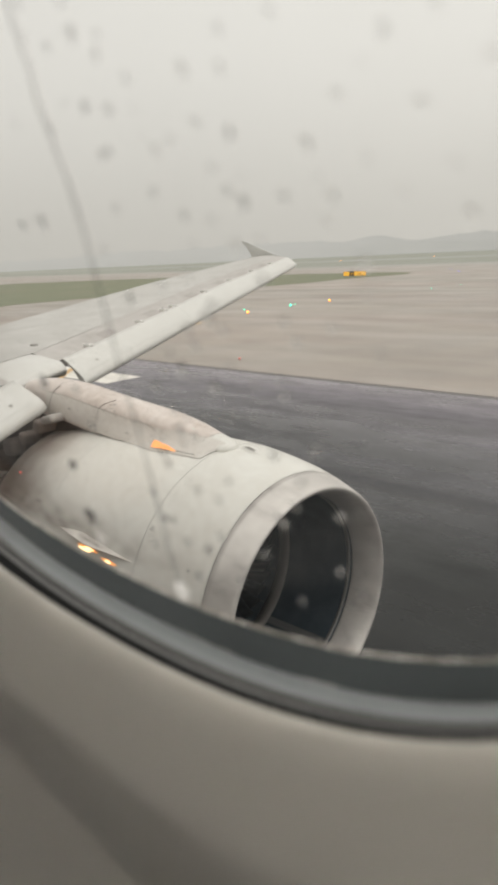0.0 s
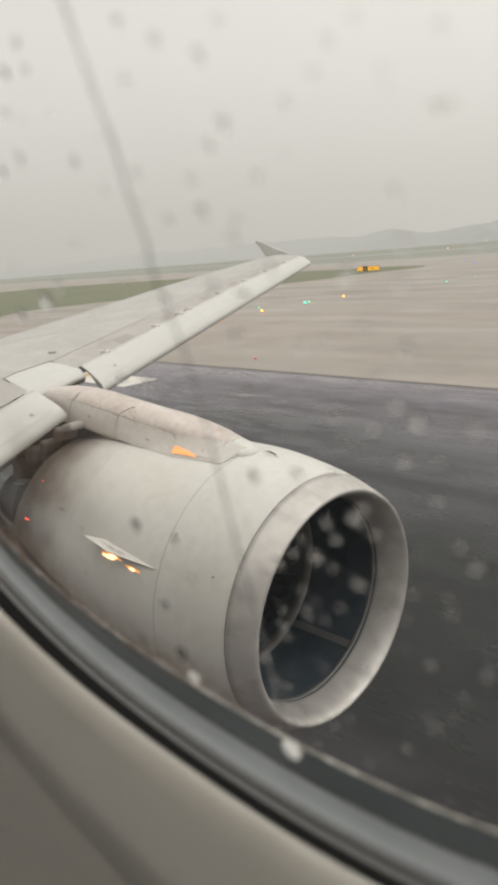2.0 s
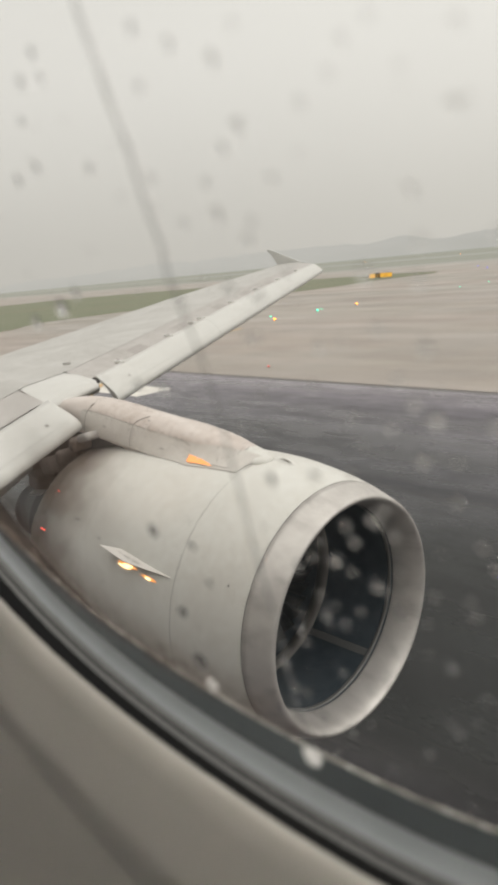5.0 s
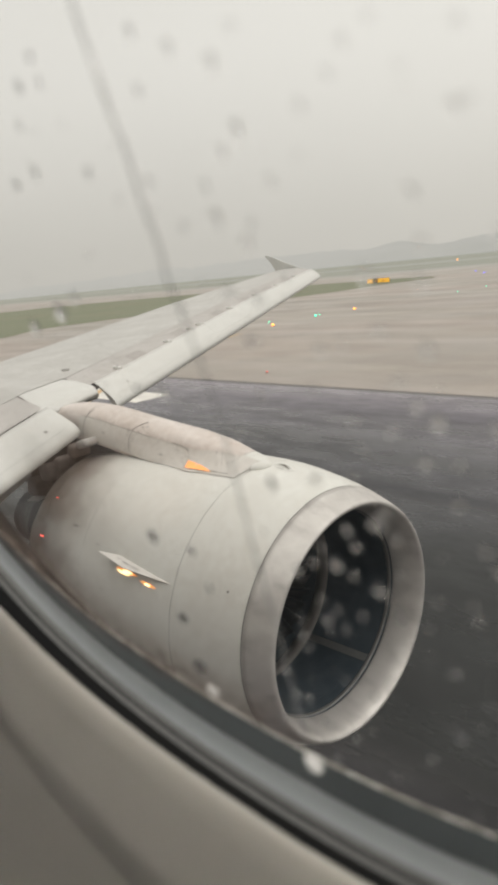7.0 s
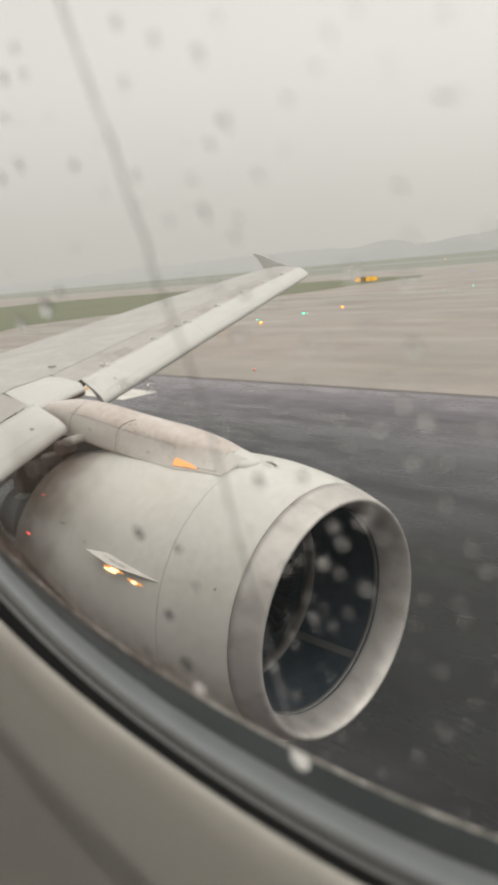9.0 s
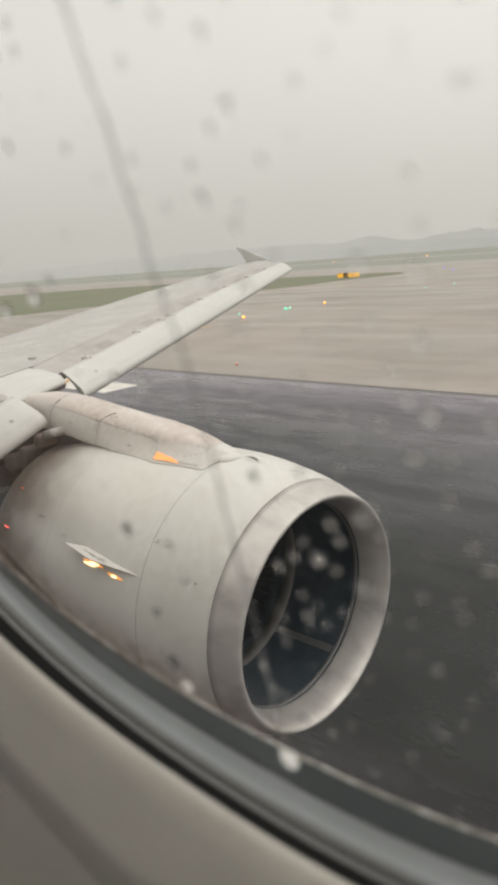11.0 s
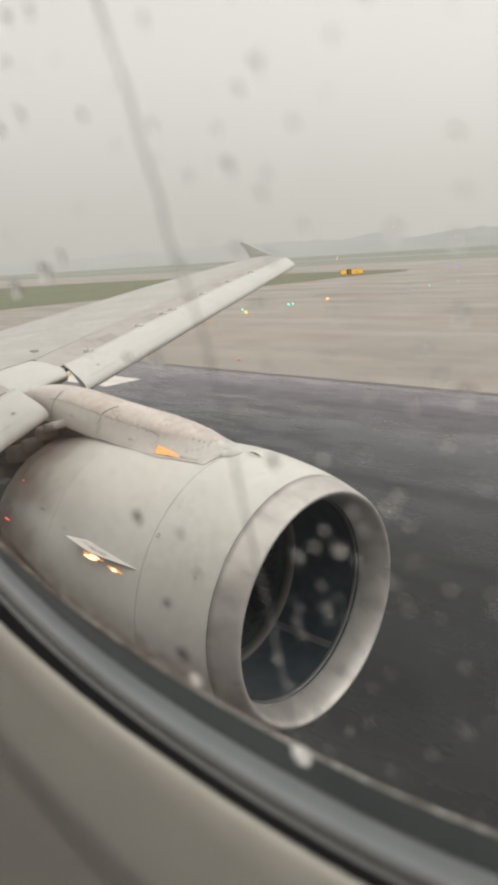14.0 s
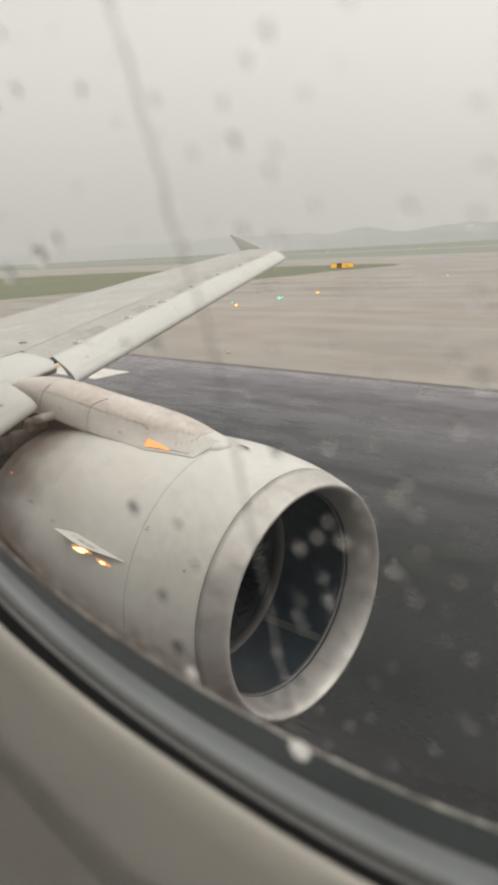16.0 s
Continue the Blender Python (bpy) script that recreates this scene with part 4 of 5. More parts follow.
sheet("pylon_lower_box", pb, M_GRIME, True, 0, pylon, "grimy shaded lower part of the pylon", smooth=False)

# brown housings and brackets crowded under the wing's nose beside the pylon
for nm, x, y, z, sx, sy, sz, tilt in (("actuator_housing", -7.55, 5.50, 2.37, 0.26, 0.34, 0.22, 12), ("actuator_housing", -7.19, 5.50, 2.62, 0.22, 0.34, 0.20, -8), ("hinge_bracket", -6.85, 5.48, 2.77, 0.11, 0.30, 0.17, 6),
                                      ("hinge_bracket", -6.52, 5.50, 2.96, 0.14, 0.30, 0.15, 15), ("hinge_bracket", -7.02, 5.56, 2.60, 0.10, 0.26, 0.26, 0), ("actuator_housing", -7.86, 5.56, 2.55, 0.30, 0.3, 0.26, 20)):
    ob = part(nm, box_mesh(nm, (sx, sy, sz), M_HOUSING, 0.05, segs=3), pylon, "brown grimy housing beneath the wing")
    ob.matrix_local = pose(x, y, z, 0, tilt, 0)
ob = part("slat_fairing", box_mesh("slat_fairing", (0.24, 0.22, 0.09), M_WING_GREY, 0.04, segs=3), pylon, "pale rounded fairing below the slat's end")
ob.matrix_local = pose(-6.27, 5.46, 3.07, 0, -14, 0)
ob = part("drain_plate", box_mesh("drain_plate", (0.22, 0.10, 0.02), M_BRACKET, 0.006), pylon, "pale flat plate above the nozzle")
ob.matrix_local = pose(-7.34, 5.27, 2.30, 14, -6, 12)

# wing
def slat_nose(y):
    if y >= 5.9:
        return Vector((-7.329 - 0.4651 * (y - 6.565), y, 3.159 + 0.119 * (y - 6.565)))
    return Vector((-6.33 - 0.525 * (y - 5.4), y, 3.18 + 0.15 * (y - 5.4)))


def slat_back(y):
    k = 1.0 if y < 12 else 1.0 - 0.05 * (y - 12)
    return slat_nose(y) + Vector((-0.41 * k, 0, 0.315 * k))


def trail_x(y):
    return -11.1 if y < 6.4 else -11.1 - 0.2667 * (y - 6.4)


def wing_top(y, s):
    """A point of the upper skin; s runs from 0 at the back of the slat to 1 at the trailing edge."""
    lift = Vector((-0.10, 0, -0.02))
    if y >= 6.5:
        b = slat_back(y)
    elif y <= 5.42:
        b = slat_back(y) + lift
    else:
        b = (slat_back(5.42) + lift).lerp(slat_back(6.5), (y - 5.42) / 1.08)
    chord = b.x - trail_x(y)
    k = chord / 3.36
    rise = 0.0 + 0.21 * k * (1 - (1 - min(s, 0.62) / 0.62) ** 2) - (0.10 * k * ((s - 0.62) / 0.38) ** 2 if s > 0.62 else 0)
    return Vector((b.x - chord * s, y, b.z - 0.03 + rise))


def spread(a, b, n):
    return [a + (b - a) * k / (n - 1) for k in range(n)]


JOIN_IN = 0.2
wing_core = []
for y in spread(1.9, 16.85, 40):
    first = 0.02 if y > 6.34 or y < 5.2 else JOIN_IN
    s = [wing_top(y, u) - Vector((0, 0, 0.02)) for u in (first, 0.3, 0.6, 0.85, 1.0)]
    th = 0.62 * (s[0].x - s[-1].x) / 3.36
    low = [Vector((s[k].x, y, s[k].z - th * q)) for k, q in ((3, 0.3), (2, 0.7), (1, 0.9 if y > 6.34 else 1.0), (0, 0.16 if y > 6.34 else 0.75))]
    wing_core.append([tuple(p) for p in s + low])
wing = sheet("wing", wing_core, M_WING_GREY, True, 0, plane, "long pale grey wing with extended slats and an upturned tip fence")
JOIN = 0.55


def join_s(y):
    b = wing_top(y, 0)
    return JOIN * (0.6 + 0.4 * (b.x - trail_x(y)) / 3.36) / (b.x - trail_x(y))


sheet("front_spar_panel", [[tuple(wing_top(y, 0.012 + (join_s(y) - 0.012) * u / 6)) for u in range(7)] for y in spread(6.34, 16.8, 70)], M_WING_GREY, False, 0, wing, "slightly darker strip of skin behind the slats")
sheet("front_spar_panel", [[tuple(wing_top(y, 0.012 + (join_s(y) - 0.012) * u / 6)) for u in range(7)] for y in spread(1.95, 5.286, 30)], M_WING_GREY, False, 0, wing, "slightly darker strip of skin behind the inner slat")
sheet("upper_skin", [[tuple(wing_top(y, join_s(y) + 0.0012 + (1.0 - join_s(y) - 0.0012) * u / 16) + Vector((0, 0, 0.002))) for u in range(17)] for y in spread(1.9, 16.9, 60)], M_WING, False, 0, wing)


def slat_section(y, skew=(0.0, 0.0)):
    a, b = slat_nose(y), slat_back(y)
    k = (b - a).length / 0.517
    u = (b - a).normalized()
    w = Vector((u.z, 0, -u.x))
    pts = []
    for f, g in ((1.0, 0.004), (0.85, 0.015), (0.65, 0.026), (0.45, 0.034), (0.30, 0.036), (0.20, 0.033), (0.12, 0.025), (0.055, 0.010), (0.015, -0.012), (0.0, -0.04), (0.008, -0.07), (0.04, -0.095), (0.10, -0.10), (0.16, -0.075), (0.30, -0.035), (0.55, -0.008), (1.0, -0.003)):
        pts.append(tuple(a + u * f * 0.517 * k + w * g * k + Vector((-0.5, 1, 0.14)) * (skew[0] * (1 - f) + skew[1] * f)))
    return pts


def slat(y0, y1, cut0=(0, 0), cut1=(0, 0), n=20):
    """cut0, cut1: by how much each end's nose and back corners are set off along the span."""
    secs = []
    for y in spread(y0, y1, n):
        q = max(0.0, 1 - (y - y0) / 0.5)
        r = max(0.0, 1 - (y1 - y) / 0.5)
        secs.append(slat_section(y, (cut0[0] * q + cut1[0] * r, cut0[1] * q + cut1[1] * r)))
    c = len(secs[0])
    v = [p for s in secs for p in s]
    f = grid_faces(n, c, True) + [tuple(range(c)), tuple(range((n - 1) * c, n * c))[::-1]]
    ob = part("slat", mesh_of("slat", v, f, M_SLAT), wing)
    bm = bmesh.new()
    bm.from_mesh(ob.data)
    bmesh.ops.recalc_face_normals(bm, faces=bm.faces)
    caps = [fc for fc in bm.faces if len(fc.verts) != 4]
    bmesh.ops.split_edges(bm, edges=list({e for fc in caps for e in fc.edges}))
    for fc in bm.faces:
        fc.smooth = len(fc.verts) == 4
    bm.to_mesh(ob.data)
    bm.free()
    # thin grey strip painting the change of shading along the rounded nose
    fine = [[tuple(Vector(q[4]).lerp(Vector(q[5]), f) + Vector((0.0010, 0, 0.0022))) for f in (0.4, 0.52)] for q in secs[1:-1]]
    sheet("nose_ridge_line", fine, M_SLAT_RIDGE, False, 0, wing, "fine grey line painted for the shading along the slat's nose")
    return ob


slat(6.52, 9.9, (0.07, 0.0))
slat(9.905, 13.3)
slat(13.305, 16.78)
slat(2.1, 5.42, cut1=(0.02, -0.17), n=30)

# fixed nose between the slats, above the pylon
fn = []
for y in spread(5.29, 6.27, 16):
    t = (y - 5.3) / 1.16
    x0, z0 = -6.90 - 0.42 * t, 3.345 + 0.105 * t
    q = wing_top(y, join_s(y) * 0.97)
    sec = [(q.x, y, q.z + 0.004), (q.x * 0.6 + x0 * 0.4, y, q.z * 0.6 + (z0 + 0.075) * 0.4 + 0.008), (x0 - 0.13, y, z0 + 0.062), (x0 - 0.085, y, z0 + 0.052), (x0 - 0.06, y, z0 + 0.042), (x0 - 0.012, y, z0 - 0.005), (x0, y, z0 - 0.028), (x0 - 0.008, y, z0 - 0.05), (x0 - 0.06, y, z0 - 0.085), (x0 - 0.4, y, z0 - 0.17)]
    if not fn:
        fn.append([(x, y - 0.004, z - 0.09) for x, y, z in sec])
        fn.append([(x, y - 0.004, z - 0.008) for x, y, z in sec])
    fn.append(sec)
fn.append([(x, y + 0.006, z - 0.012) for x, y, z in fn[-1]])
fn.append([(x, y + 0.002, z - 0.02) for x, y, z in fn[-1]])
sheet("fixed_leading_edge", fn, M_SLAT, False, 0, wing)
edge_gap = [[(x, y - 0.020, z + 0.005), (x, y + 0.001, z + 0.005)] for x, y, z in fn[2][:8]]
sheet("edge_gap", edge_gap, M_SEAM, False, 0, wing, "dark gap beside the fixed leading edge", smooth=False)
# access panels behind the slats
for y in (7.4, 9.3, 11.0, 12.4, 13.8, 15.2):
    line = [wing_top(y + 0.02 * k, 0.02 + (join_s(y) - 0.02) * k / 6) + Vector((0, 0, 0.003)) for k in range(7)]
    v = [tuple(p + Vector((0, q, 0))) for p in line for q in (-0.004, 0.004)]
    part("panel_joint", mesh_of("panel_joint", v, grid_faces(7, 2), M_STENCIL, False), wing)
# slat tracks, each beside a darker door in the skin
for y in (7.6, 9.0, 10.6, 12.0, 13.4, 14.8):
    door = [[tuple(wing_top(y + 0.40 * v, (0.03 + 0.55 * u) * join_s(y + 0.40 * v)) + Vector((0, 0, 0.0035))) for u in (0, 0.5, 1)] for v in (0, 0.5, 1)]
    sheet("track_door", door, M_TRACK_DOOR, False, 0, wing, "darker grey door in the skin behind the slat")
for y in (7.15, 8.6, 9.45, 9.8, 11.2, 12.6, 14.0, 15.4):
    p = slat_back(y)
    ob = part("slat_track", box_mesh("slat_track", (0.15, 0.075, 0.05), M_BRACKET, 0.012), wing)
    ob.location = p + Vector((-0.05, 0, 0.004))
    hub = part("track_hole", box_mesh("track_hole", (0.042, 0.036, 0.012), M_JOINT, 0.003), wing)
    hub.location = p + Vector((-0.06, 0, 0.027))
for y, s in ((6.62, 0.24), (4.9, 0.4)):
    p = wing_top(y, s)
    bm = bmesh.new()
    bmesh.ops.create_cone(bm, cap_ends=True, segments=12, radius1=0.06, radius2=0.05, depth=0.02)
    me = bpy.data.meshes.new("fuel_cap")
    bm.to_mesh(me)
    bm.free()
    me.materials.append(M_STENCIL)
    ob = part("fuel_cap", me, wing)
    ob.location = p + Vector((0, 0, 0.012))
for y in (7.05, 5.0):
    a, b = slat_nose(y), slat_back(y)
    ob = part("slat_stencil", box_mesh("slat_stencil", (0.03, 0.045, 0.004), M_STENCIL), wing)
    u = (b - a).normalized()
    ob.matrix_local = Matrix.Translation(a.lerp(b, 0.45) + Vector((u.z, 0, -u.x)) * 0.0365) @ pose(0, 0, 0, 0, math.degrees(math.atan2(u.z, -u.x)), 25)

# wing tip fence
fo = [(-12.22, 4.40), (-12.45, 4.56), (-12.75, 4.63), (-13.05, 4.70), (-13.55, 4.88), (-13.95, 5.04), (-14.22, 5.12), (-14.30, 5.10), (-14.12, 4.95), (-13.92, 4.70), (-13.88, 4.50), (-13.98, 4.30), (-14.2, 4.02), (-14.15, 3.96), (-13.6, 4.12), (-12.8, 4.28)]
fv = [(x, 16.96, z) for x, z in fo] + [(x, 17.0, z) for x, z in fo]
nf = len(fo)
part("tip_fence", mesh_of("tip_fence", fv, [tuple(range(nf)), tuple(range(2 * nf - 1, nf - 1, -1))] + [(k, k + nf, (k + 1) % nf + nf, (k + 1) % nf) for k in range(nf)], M_SLAT, False), wing, "grey arrow-shaped wing tip fence")

# ---------------------------------------------------------------- fuselage and cabin round the camera
SLOPE = -0.22
WX, WZ = -0.1764, 4.6375


def loop(y0, left, down, right=0.235, up=0.23, p=2.27, n=96, deep=0.0):
    """A window outline in the leaning plane of the cabin wall."""
    out = []
    for k in range(n):
        a = 2 * math.pi * k / n
        c, s = math.cos(a), math.sin(a)
        x = WX + (right if c > 0 else left) * math.copysign(abs(c) ** (2 / p), c)
        z = WZ + (up if s > 0 else down) * math.copysign(abs(s) ** (2 / p), s)
        out.append((x, y0 + deep * max(0.0, -c) + SLOPE * (z - 4.5), z))
    return out


win = part("window", mesh_of("window", loop(1.975, 0.275, 0.20, 0.21, 0.25) + loop(1.990, 0.275, 0.20, 0.21, 0.25), grid_faces(2, 96, True), M_SEAL_BLACK), plane, "oval cabin window with grey seals, wet with rain")
sheet("seal_lip", [loop(1.9690, 0.2510, 0.1556), loop(1.9680, 0.2504, 0.1562), loop(1.9688, 0.2500, 0.1572)], M_SEAL_PALE, True, 0, win, "pale weathered lip of the outer seal")
sheet("outer_seal", [loop(1.9688, 0.2496, 0.1576), loop(1.968, 0.2480, 0.1650), loop(1.9675, 0.2467, 0.1735)], M_SEAL_DARK, True, 0, win, "dark grey rubber seal")
sheet("inner_seal", [loop(1.967, 0.2467, 0.1735), loop(1.9635, 0.2467, 0.1742), loop(1.959, 0.2458, 0.1734, deep=0.002), loop(1.9553, 0.2443, 0.1718, deep=0.0035)], M_SEAL, True, 0, win, "blue-grey rounded inner seal")
sheet("seal_step", [loop(1.9553, 0.2443, 0.1718, deep=0.0035), loop(1.9530, 0.2430, 0.1705, deep=0.0035), loop(1.9513, 0.2420, 0.1703, deep=0.0035)], M_SEAL_STEP, True, 0, win, "dark grey step of the window frame")
sheet("frame_groove", [loop(1.9513, 0.2420, 0.1703, deep=0.0035), loop(1.9507, 0.2422, 0.1708, deep=0.0035), loop(1.9496, 0.2410, 0.1701, deep=0.0035)], M_SEAL_BLACK, True, 0, win, "thin black groove in the window frame")
sheet("frame_rim", [loop(1.9496, 0.2410, 0.1701, deep=0.0035), loop(1.9482, 0.2403, 0.1698, deep=0.0035), loop(1.9468, 0.2397, 0.1697, deep=0.0035)], M_SEAL_STEP, True, 0, win, "narrow grey rim of the window frame")
sheet("gasket", [loop(1.9468, 0.2397, 0.1697, deep=0.0035), loop(1.9438, 0.2391, 0.1691, deep=0.001), loop(1.9397, 0.2377, 0.1665)], M_SEAL_BLACK, True, 0, win, "black gasket groove")
glass = part("pane", mesh_of("pane", loop(1.9498, 0.2445, 0.1765, 0.31, 0.24), [tuple(range(96))], M_PANE), win, "clear acrylic pane with a film of grime")
glass.visible_shadow = False
panel_rings = [loop(1.9398, 0.2378, 0.1666), loop(1.9385, 0.2384, 0.1672), loop(1.9360, 0.2402, 0.1692), loop(1.9312, 0.2542, 0.1835), loop(1.9255, 0.2736, 0.2036), loop(1.9200, 0.289, 0.219),
               loop(1.9183, 0.297, 0.2277), loop(1.9185, 0.306, 0.237), loop(1.9197, 0.318, 0.249), loop(1.9225, 0.337, 0.268), loop(1.9265, 0.362, 0.293), loop(1.932, 0.400, 0.331), loop(1.939, 0.435, 0.366, 0.41, 0.40),
               loop(1.9475, 0.48, 0.41, 0.46, 0.45, 2.4), loop(1.9625, 0.56, 0.49, 0.55, 0.50, 3)]
ZC, RAD = 4.22, 1.995
panel_rings.append([(x, math.sqrt(RAD ** 2 - (z - ZC) ** 2) + 0.012, z) for x, y, z in loop(1.95, 1.30, 1.12, 1.10, 0.56, 8)])
sheet("sidewall_panel", panel_rings, M_PLASTIC, True, 0, plane, "warm grey moulded plastic sidewall panel round the window")


def arc_wall(name, x0, x1, a0, a1, side, mat, label=""):
    v = []
    for x in (x0, x1):
        for k in range(13):
            a = radians(a0 + (a1 - a0) * k / 12)
            v.append((x, side * RAD * math.cos(a), ZC + RAD * math.sin(a)))
    me = mesh_of(name, v, grid_faces(2, 13), mat)
    ob = part(name, me, plane, label)
    return ob


# skin of the tube: closed but for the window and the openings of the far side
arc_wall("fuselage_skin", -9, 7, -90, -20, 1, M_CABIN)
arc_wall("fuselage_skin", -9, 7, 28, 90, 1, M_CABIN)
arc_wall("fuselage_skin", -9, -1.40, -20, 28, 1, M_CABIN)
arc_wall("fuselage_skin", 0.86, 7, -20, 28, 1, M_CABIN)
arc_wall("fuselage_skin", -9, 7, -90, 3, -1, M_CABIN)
arc_wall("fuselage_skin", -9, 7, 19, 90, -1, M_CABIN)
x = -9.0
while x < 7:
    arc_wall("fuselage_skin", x, x + 0.28, 3, 19, -1, M_CABIN)
    x += 0.53
for x in (-9.0, 7.0):
    v = [(x, 1.99 * math.cos(radians(a)), ZC + 1.99 * math.sin(radians(a))) for a in range(0, 360, 10)]
    part("bulkhead", mesh_of("bulkhead", v, [tuple(range(36))], M_CABIN, False), plane)
part("cabin_floor", box_mesh("cabin_floor", (15.9, 3.5, 0.06), M_CARPET, 0, (-1, 0, 3.42)), plane)
for x in (0.415, 0.945):
    la = new("window_daylight", bpy.data.lights.new("window_daylight", "AREA"))
    la.data.shape, la.data.size, la.data.size_y = "RECTANGLE", 0.24, 0.5
    la.data.energy, la.data.color = 5.0, (1.0, 0.96, 0.9)
    la.matrix_world = look((x, -1.88, 4.78), (x, 0, 4.55))

# unseen light strip added above the cabin windows to brighten the sidewall panel
strip_light = part("fill_strip", box_mesh("fill_strip", (6.0, 0.34, 0.06), M_CABIN, 0.02, (-1.6, 0.95, 5.72)), plane, "unseen light strip added above the cabin windows to brighten the sidewall panel")
part("fill_glow", box_mesh("fill_glow", (5.9, 0.26, 0.02), M_FILL_STRIP, 0.006, (-1.6, 0.95, 5.68)), strip_light)

# warm inspection light on the fuselage that washes the nacelle and pylon
scan = new("wing_scan_light", bpy.data.lights.new("wing_scan_light", "SPOT"))
scan.data.energy, scan.data.color, scan.data.spot_size, scan.data.spot_blend = 70, (1.0, 0.60, 0.36), radians(24), 0.7
scan.data.shadow_soft_size = 0.06
scan.matrix_world = look((-1.6, 2.08, 4.0), (-5.3, 5.6, 3.25))

# glowing patches standing for amber light reflected on the pylon and under the strake
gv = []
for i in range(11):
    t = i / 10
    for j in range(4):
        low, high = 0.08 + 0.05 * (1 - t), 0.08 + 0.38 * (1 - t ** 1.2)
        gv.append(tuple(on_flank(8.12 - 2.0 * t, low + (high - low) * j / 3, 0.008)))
part("amber_reflection", mesh_of("amber_reflection", gv, grid_faces(11, 4), M_GLOW_PYLON), pylon, "glowing patch for amber light reflected on the pylon")


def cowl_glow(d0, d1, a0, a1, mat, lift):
    """Slim pointed glow for reflected light on the cowl; it tapers to both ends."""
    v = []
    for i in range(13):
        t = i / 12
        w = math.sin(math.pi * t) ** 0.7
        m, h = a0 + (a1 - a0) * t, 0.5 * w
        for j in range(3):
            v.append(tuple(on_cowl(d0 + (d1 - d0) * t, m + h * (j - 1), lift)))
    part("amber_reflection", mesh_of("amber_reflection", v, grid_faces(13, 3), mat), engine, "slim glowing patch for amber light reflected under the strake")


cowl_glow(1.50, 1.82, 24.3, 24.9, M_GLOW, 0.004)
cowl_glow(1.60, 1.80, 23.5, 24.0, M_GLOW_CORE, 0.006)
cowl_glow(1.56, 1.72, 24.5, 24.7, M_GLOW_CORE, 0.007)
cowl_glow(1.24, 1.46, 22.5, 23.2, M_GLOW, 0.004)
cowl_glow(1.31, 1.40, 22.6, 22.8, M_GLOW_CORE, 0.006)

# ---------------------------------------------------------------- rain on the pane
DY = 1.950


def drop_mesh(name, seed, stretch, tall):
    rnd = random.Random(seed)
    v, f = [], []
    n, m = 32, 10
    off = rnd.random() * 10
    for i in range(m + 1):
        t = i / m
        r = math.sin(t * math.pi / 2)
        h = tall * math.cos(t * math.pi / 2)
        for k in range(n):
            a = 2 * math.pi * k / n
            w = r * (1 + 0.16 * noise.noise((math.cos(a) + off, math.sin(a), seed)))
            v.append((w * math.cos(a), h, w * math.sin(a) * stretch))
    f = grid_faces(m + 1, n, True) + [tuple(range(m * n, m * n + n))]
    return mesh_of(name, v, f, M_WATER)


DROPS = [drop_mesh("water_drop", k, q, 0.29) for k, q in enumerate((1.0, 1.15, 1.3, 0.95))]
FLAT_DROPS = [drop_mesh("water_drop", k + 8, q, 0.12) for k, q in enumerate((1.0, 1.1, 1.2, 0.95))]
FAT_DROPS = [drop_mesh("water_drop", k + 4, q, 0.55) for k, q in enumerate((1.1, 1.2, 1.3, 1.0))]


def drop(x, z, r, kind=0, label="clear raindrop clinging to the window"):
    ob = tagged(new("water_drop", (FLAT_DROPS if x > -0.125 and z < 4.65 else FAT_DROPS if r > 0.0018 else DROPS)[kind % 4]), label, "raindrop", "raindrops on the window")
    ob.matrix_world = pose(x, DY + SLOPE * (z - 4.5) - 0.0002, z, math.degrees(math.atan(-SLOPE)), 0, (kind * 37) % 20 - 10) @ Matrix.Diagonal((r, r, r, 1))
    ob.visible_shadow = False
    return ob


def wet(group):
    for k, q in enumerate(group.split()):
        x, z, r = (float(w) for w in q.split(","))
        drop(x / 1e4, 4.4 + z / 1e4, 1.3 * r / 1e5, k)


wet("-1174,3061,99 -1083,3009,90 -981,2958,97 -1537,3111,95 -1623,3070,115 -1534,3059,90 -1197,2963,78 -915,2996,66 -802,2848,76 -528,2787,86 -956,2841,99 -1005,2815,92 -1454,2851,99 -1244,2797,84 -1686,2888,93 -1798,2874,113 -900,2745,77 -1075,2763,72 -1066,2699,110 -1173,2696,77 -975,2677,71 -511,2885,69 -698,2914,65 -734,2880,62 -1677,2996,82")
wet("-616,2685,86 -506,2790,60 -608,2606,68 -606,2859,48 -1542,1778,120 -1515,1648,113 -1108,2085,125 -963,2119,96 -1172,2215,73 -960,1895,144 -844,1858,132 -886,1964,104 -994,1935,88 -901,2006,110 -823,2039,99 -791,2068,103 -1035,1882,98 -1095,1838,109 -1034,1705,125 -1148,1614,116 -1037,1768,100 -1137,1578,100")
wet("-1025,1507,98 -770,2009,84 -914,1759,81 -772,1920,66 -913,1876,86 -627,2292,121 -608,2128,86 -542,1991,99 -671,2203,105 -604,1858,81 -679,1686,94 -605,1623,80 -796,1786,76 -1037,2446,78 -868,2425,84 -725,2462,66 -1810,2527,192 -1995,2485,168 -1706,2565,116 -438,2380,113 -629,2427,105 -191,2407,98 -354,2447,85")
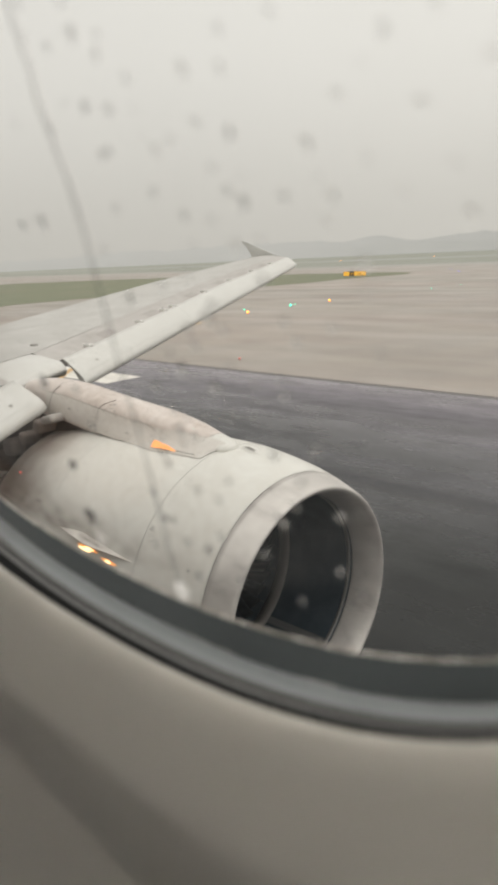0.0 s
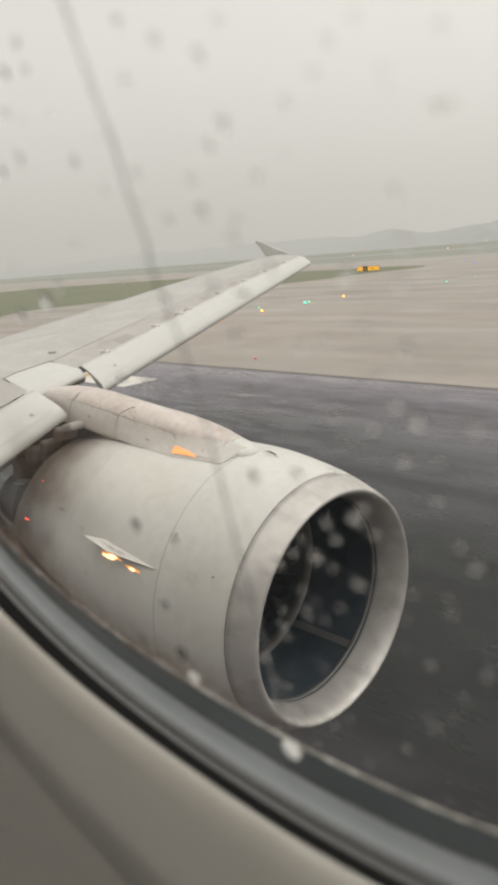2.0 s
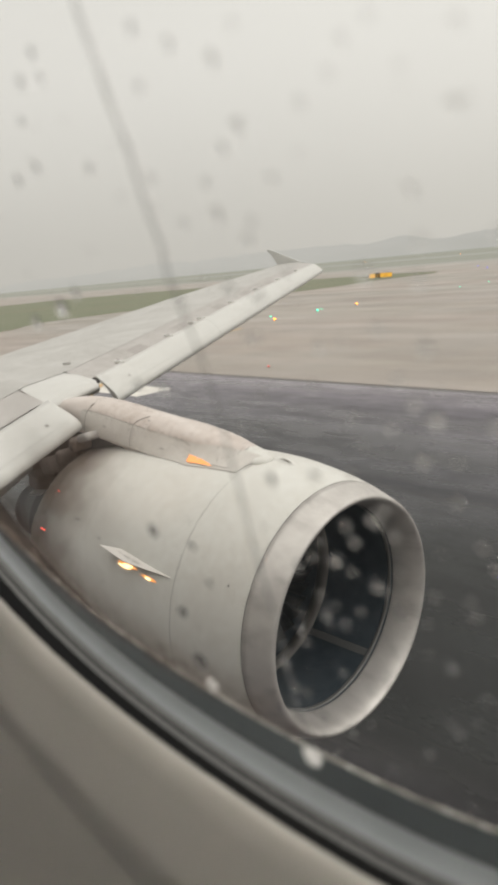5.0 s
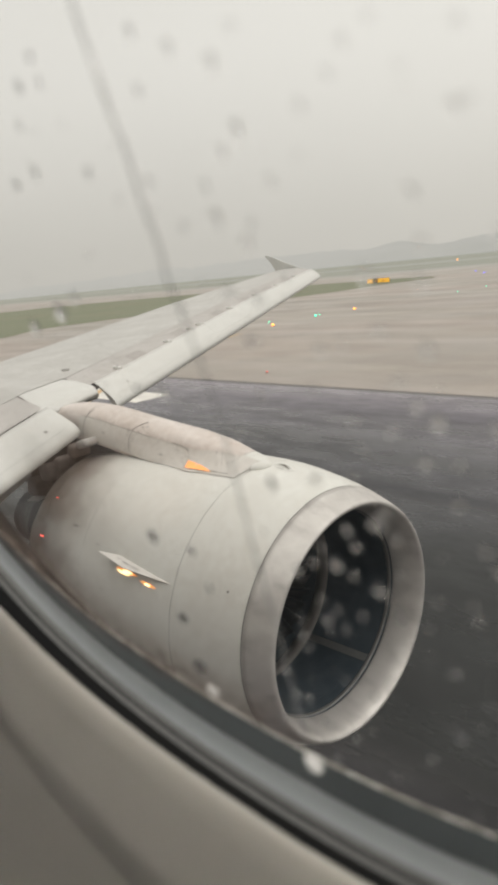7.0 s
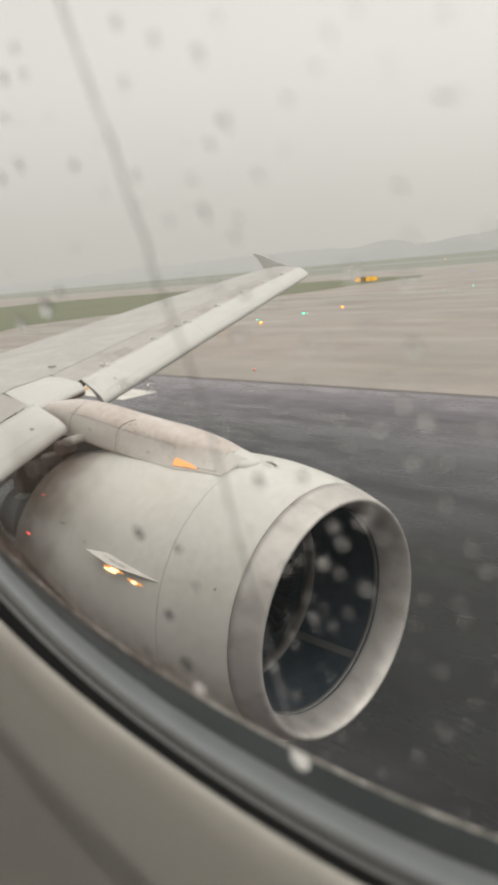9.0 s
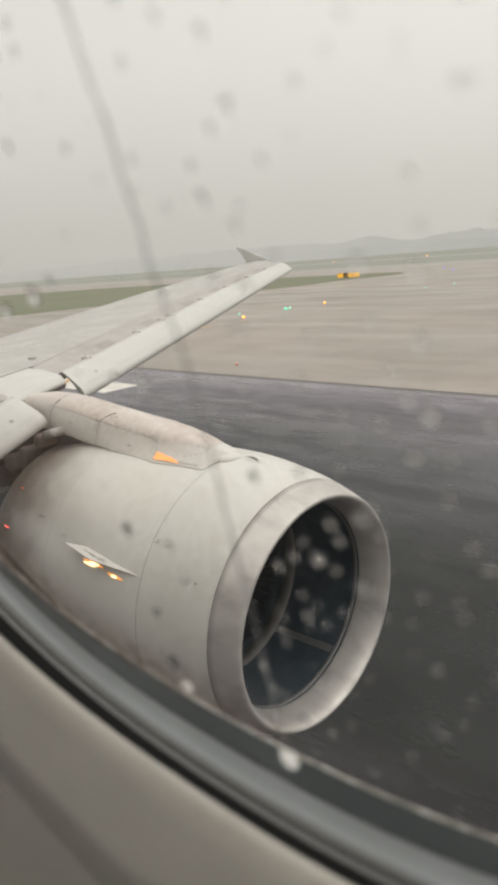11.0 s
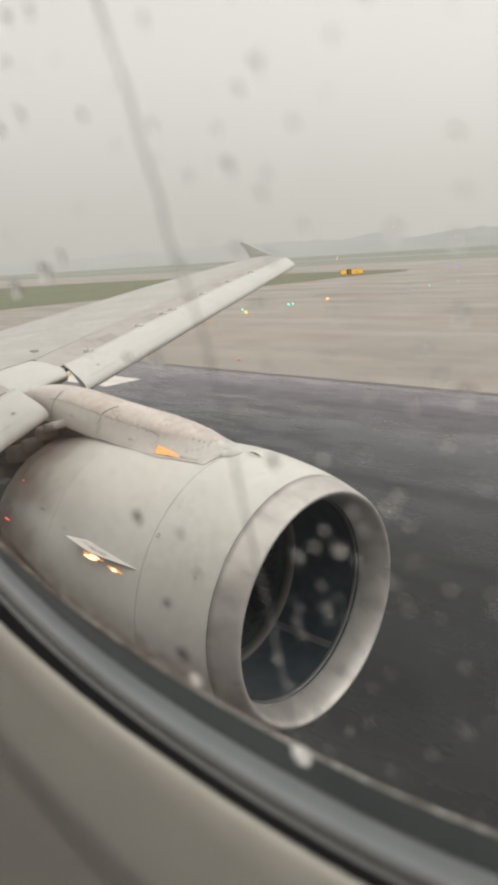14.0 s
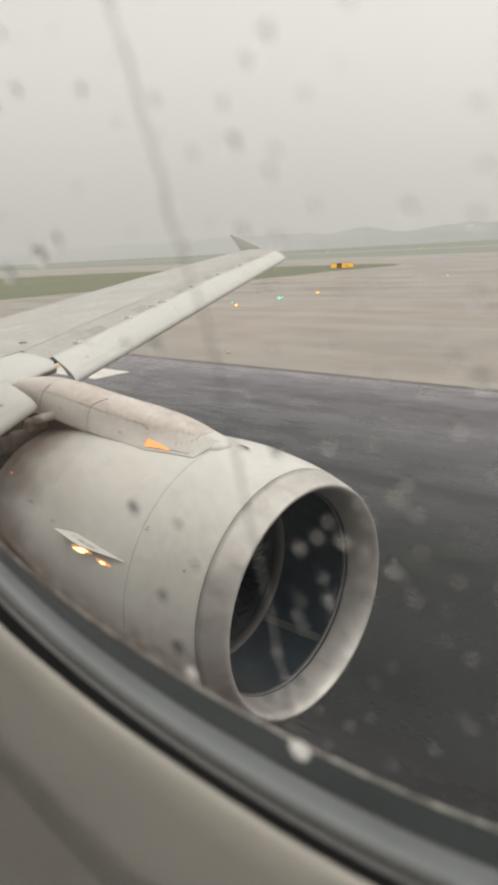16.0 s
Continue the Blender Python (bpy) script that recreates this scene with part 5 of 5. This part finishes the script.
wet("-249,2528,82 -730,2561,99 -623,2543,76 -669,2319,97 -514,2292,97 -392,2283,86 -114,2232,90 -1004,2529,106 -1086,2551,102 -997,2643,95 -1432,2305,131 -1547,2304,118 -1064,2441,88 -911,2579,74 -70,2449,85 -137,2309,69 -698,2367,71 -1068,2315,76 -155,2537,64 -477,2605,70 -305,2337,65 -237,2274,63 -812,2438,66 -295,2490,50 -1255,2526,78")

# a few drops tinted dark in place of the dark ground they refract
for k, (x, z, r) in enumerate(((-0.1742, 4.5783, 0.0024), (-0.1731, 4.5458, 0.0019), (-0.1731, 4.5236, 0.0029))):
    dark_drop = drop(x, z, r, k, "raindrop low on the window, tinted dark for the ground it refracts")
    dark_drop.data = dark_drop.data.copy()
    dark_drop.data.materials[0] = M_WATER_TINTED
spots = random.Random(12)
for k in range(70):
    drop(spots.uniform(-0.20, 0.03), spots.uniform(4.54, 4.71), spots.uniform(0.0003, 0.0007), k, "tiny raindrop on the window")

for k in range(36):
    drop(spots.uniform(-0.115, -0.03), spots.uniform(4.545, 4.64), spots.uniform(0.0006, 0.0011), k, "small raindrop on the window")

for k in range(16):
    drop(spots.uniform(-0.135, -0.045), spots.uniform(4.512, 4.556), spots.uniform(0.0009, 0.0017), k, "flat smeared raindrop low on the window")

# fat drops caught on the seal, whitened in place of refracted sky
for x, z, r in ((-0.1259, 4.5050, 0.0036), (-0.1703, 4.5139, 0.0026)):
    rim_drop = drop(x, z, r, 1, "fat raindrop caught on the window's lower seal, whitened for the sky it refracts")
    rim_drop.data = rim_drop.data.copy()
    rim_drop.data.materials[0] = M_WATER_RIM

# the trail of a drop that ran down the pane
trail = smooth_line([(-0.1350, 4.742), (-0.1336, 4.7158), (-0.1324, 4.6968), (-0.1307, 4.6865), (-0.1295, 4.6695), (-0.1291, 4.6579), (-0.1260, 4.6385), (-0.1254, 4.6189), (-0.1257, 4.6007), (-0.1266, 4.5825), (-0.1262, 4.563), (-0.1272, 4.539), (-0.1278, 4.5219), (-0.1276, 4.509)], 8)
tv = []
for k, (x, z) in enumerate(trail):
    x += 0.0018 + 0.0009 * noise.noise((k * 0.16, 4, 0))
    w = 0.00084 * (1 + 0.5 * noise.noise((k * 0.23, 0, 0)))
    swell = 0.017 if z > 4.64 else 0.044 if z < 4.61 else 0.017 + 0.9 * (4.64 - z)
    y = DY + SLOPE * (z - 4.5) - 0.0002
    for a in range(7):
        b = math.pi * a / 6
        tv.append((x - w * math.cos(b), y + swell * w * math.sin(b), z))
streak = tagged(new("water_trail", mesh_of("water_trail", tv, grid_faces(len(trail), 7), M_TRAIL)), "thin trail of rainwater running down the window", "raindrop")
streak.visible_shadow = False
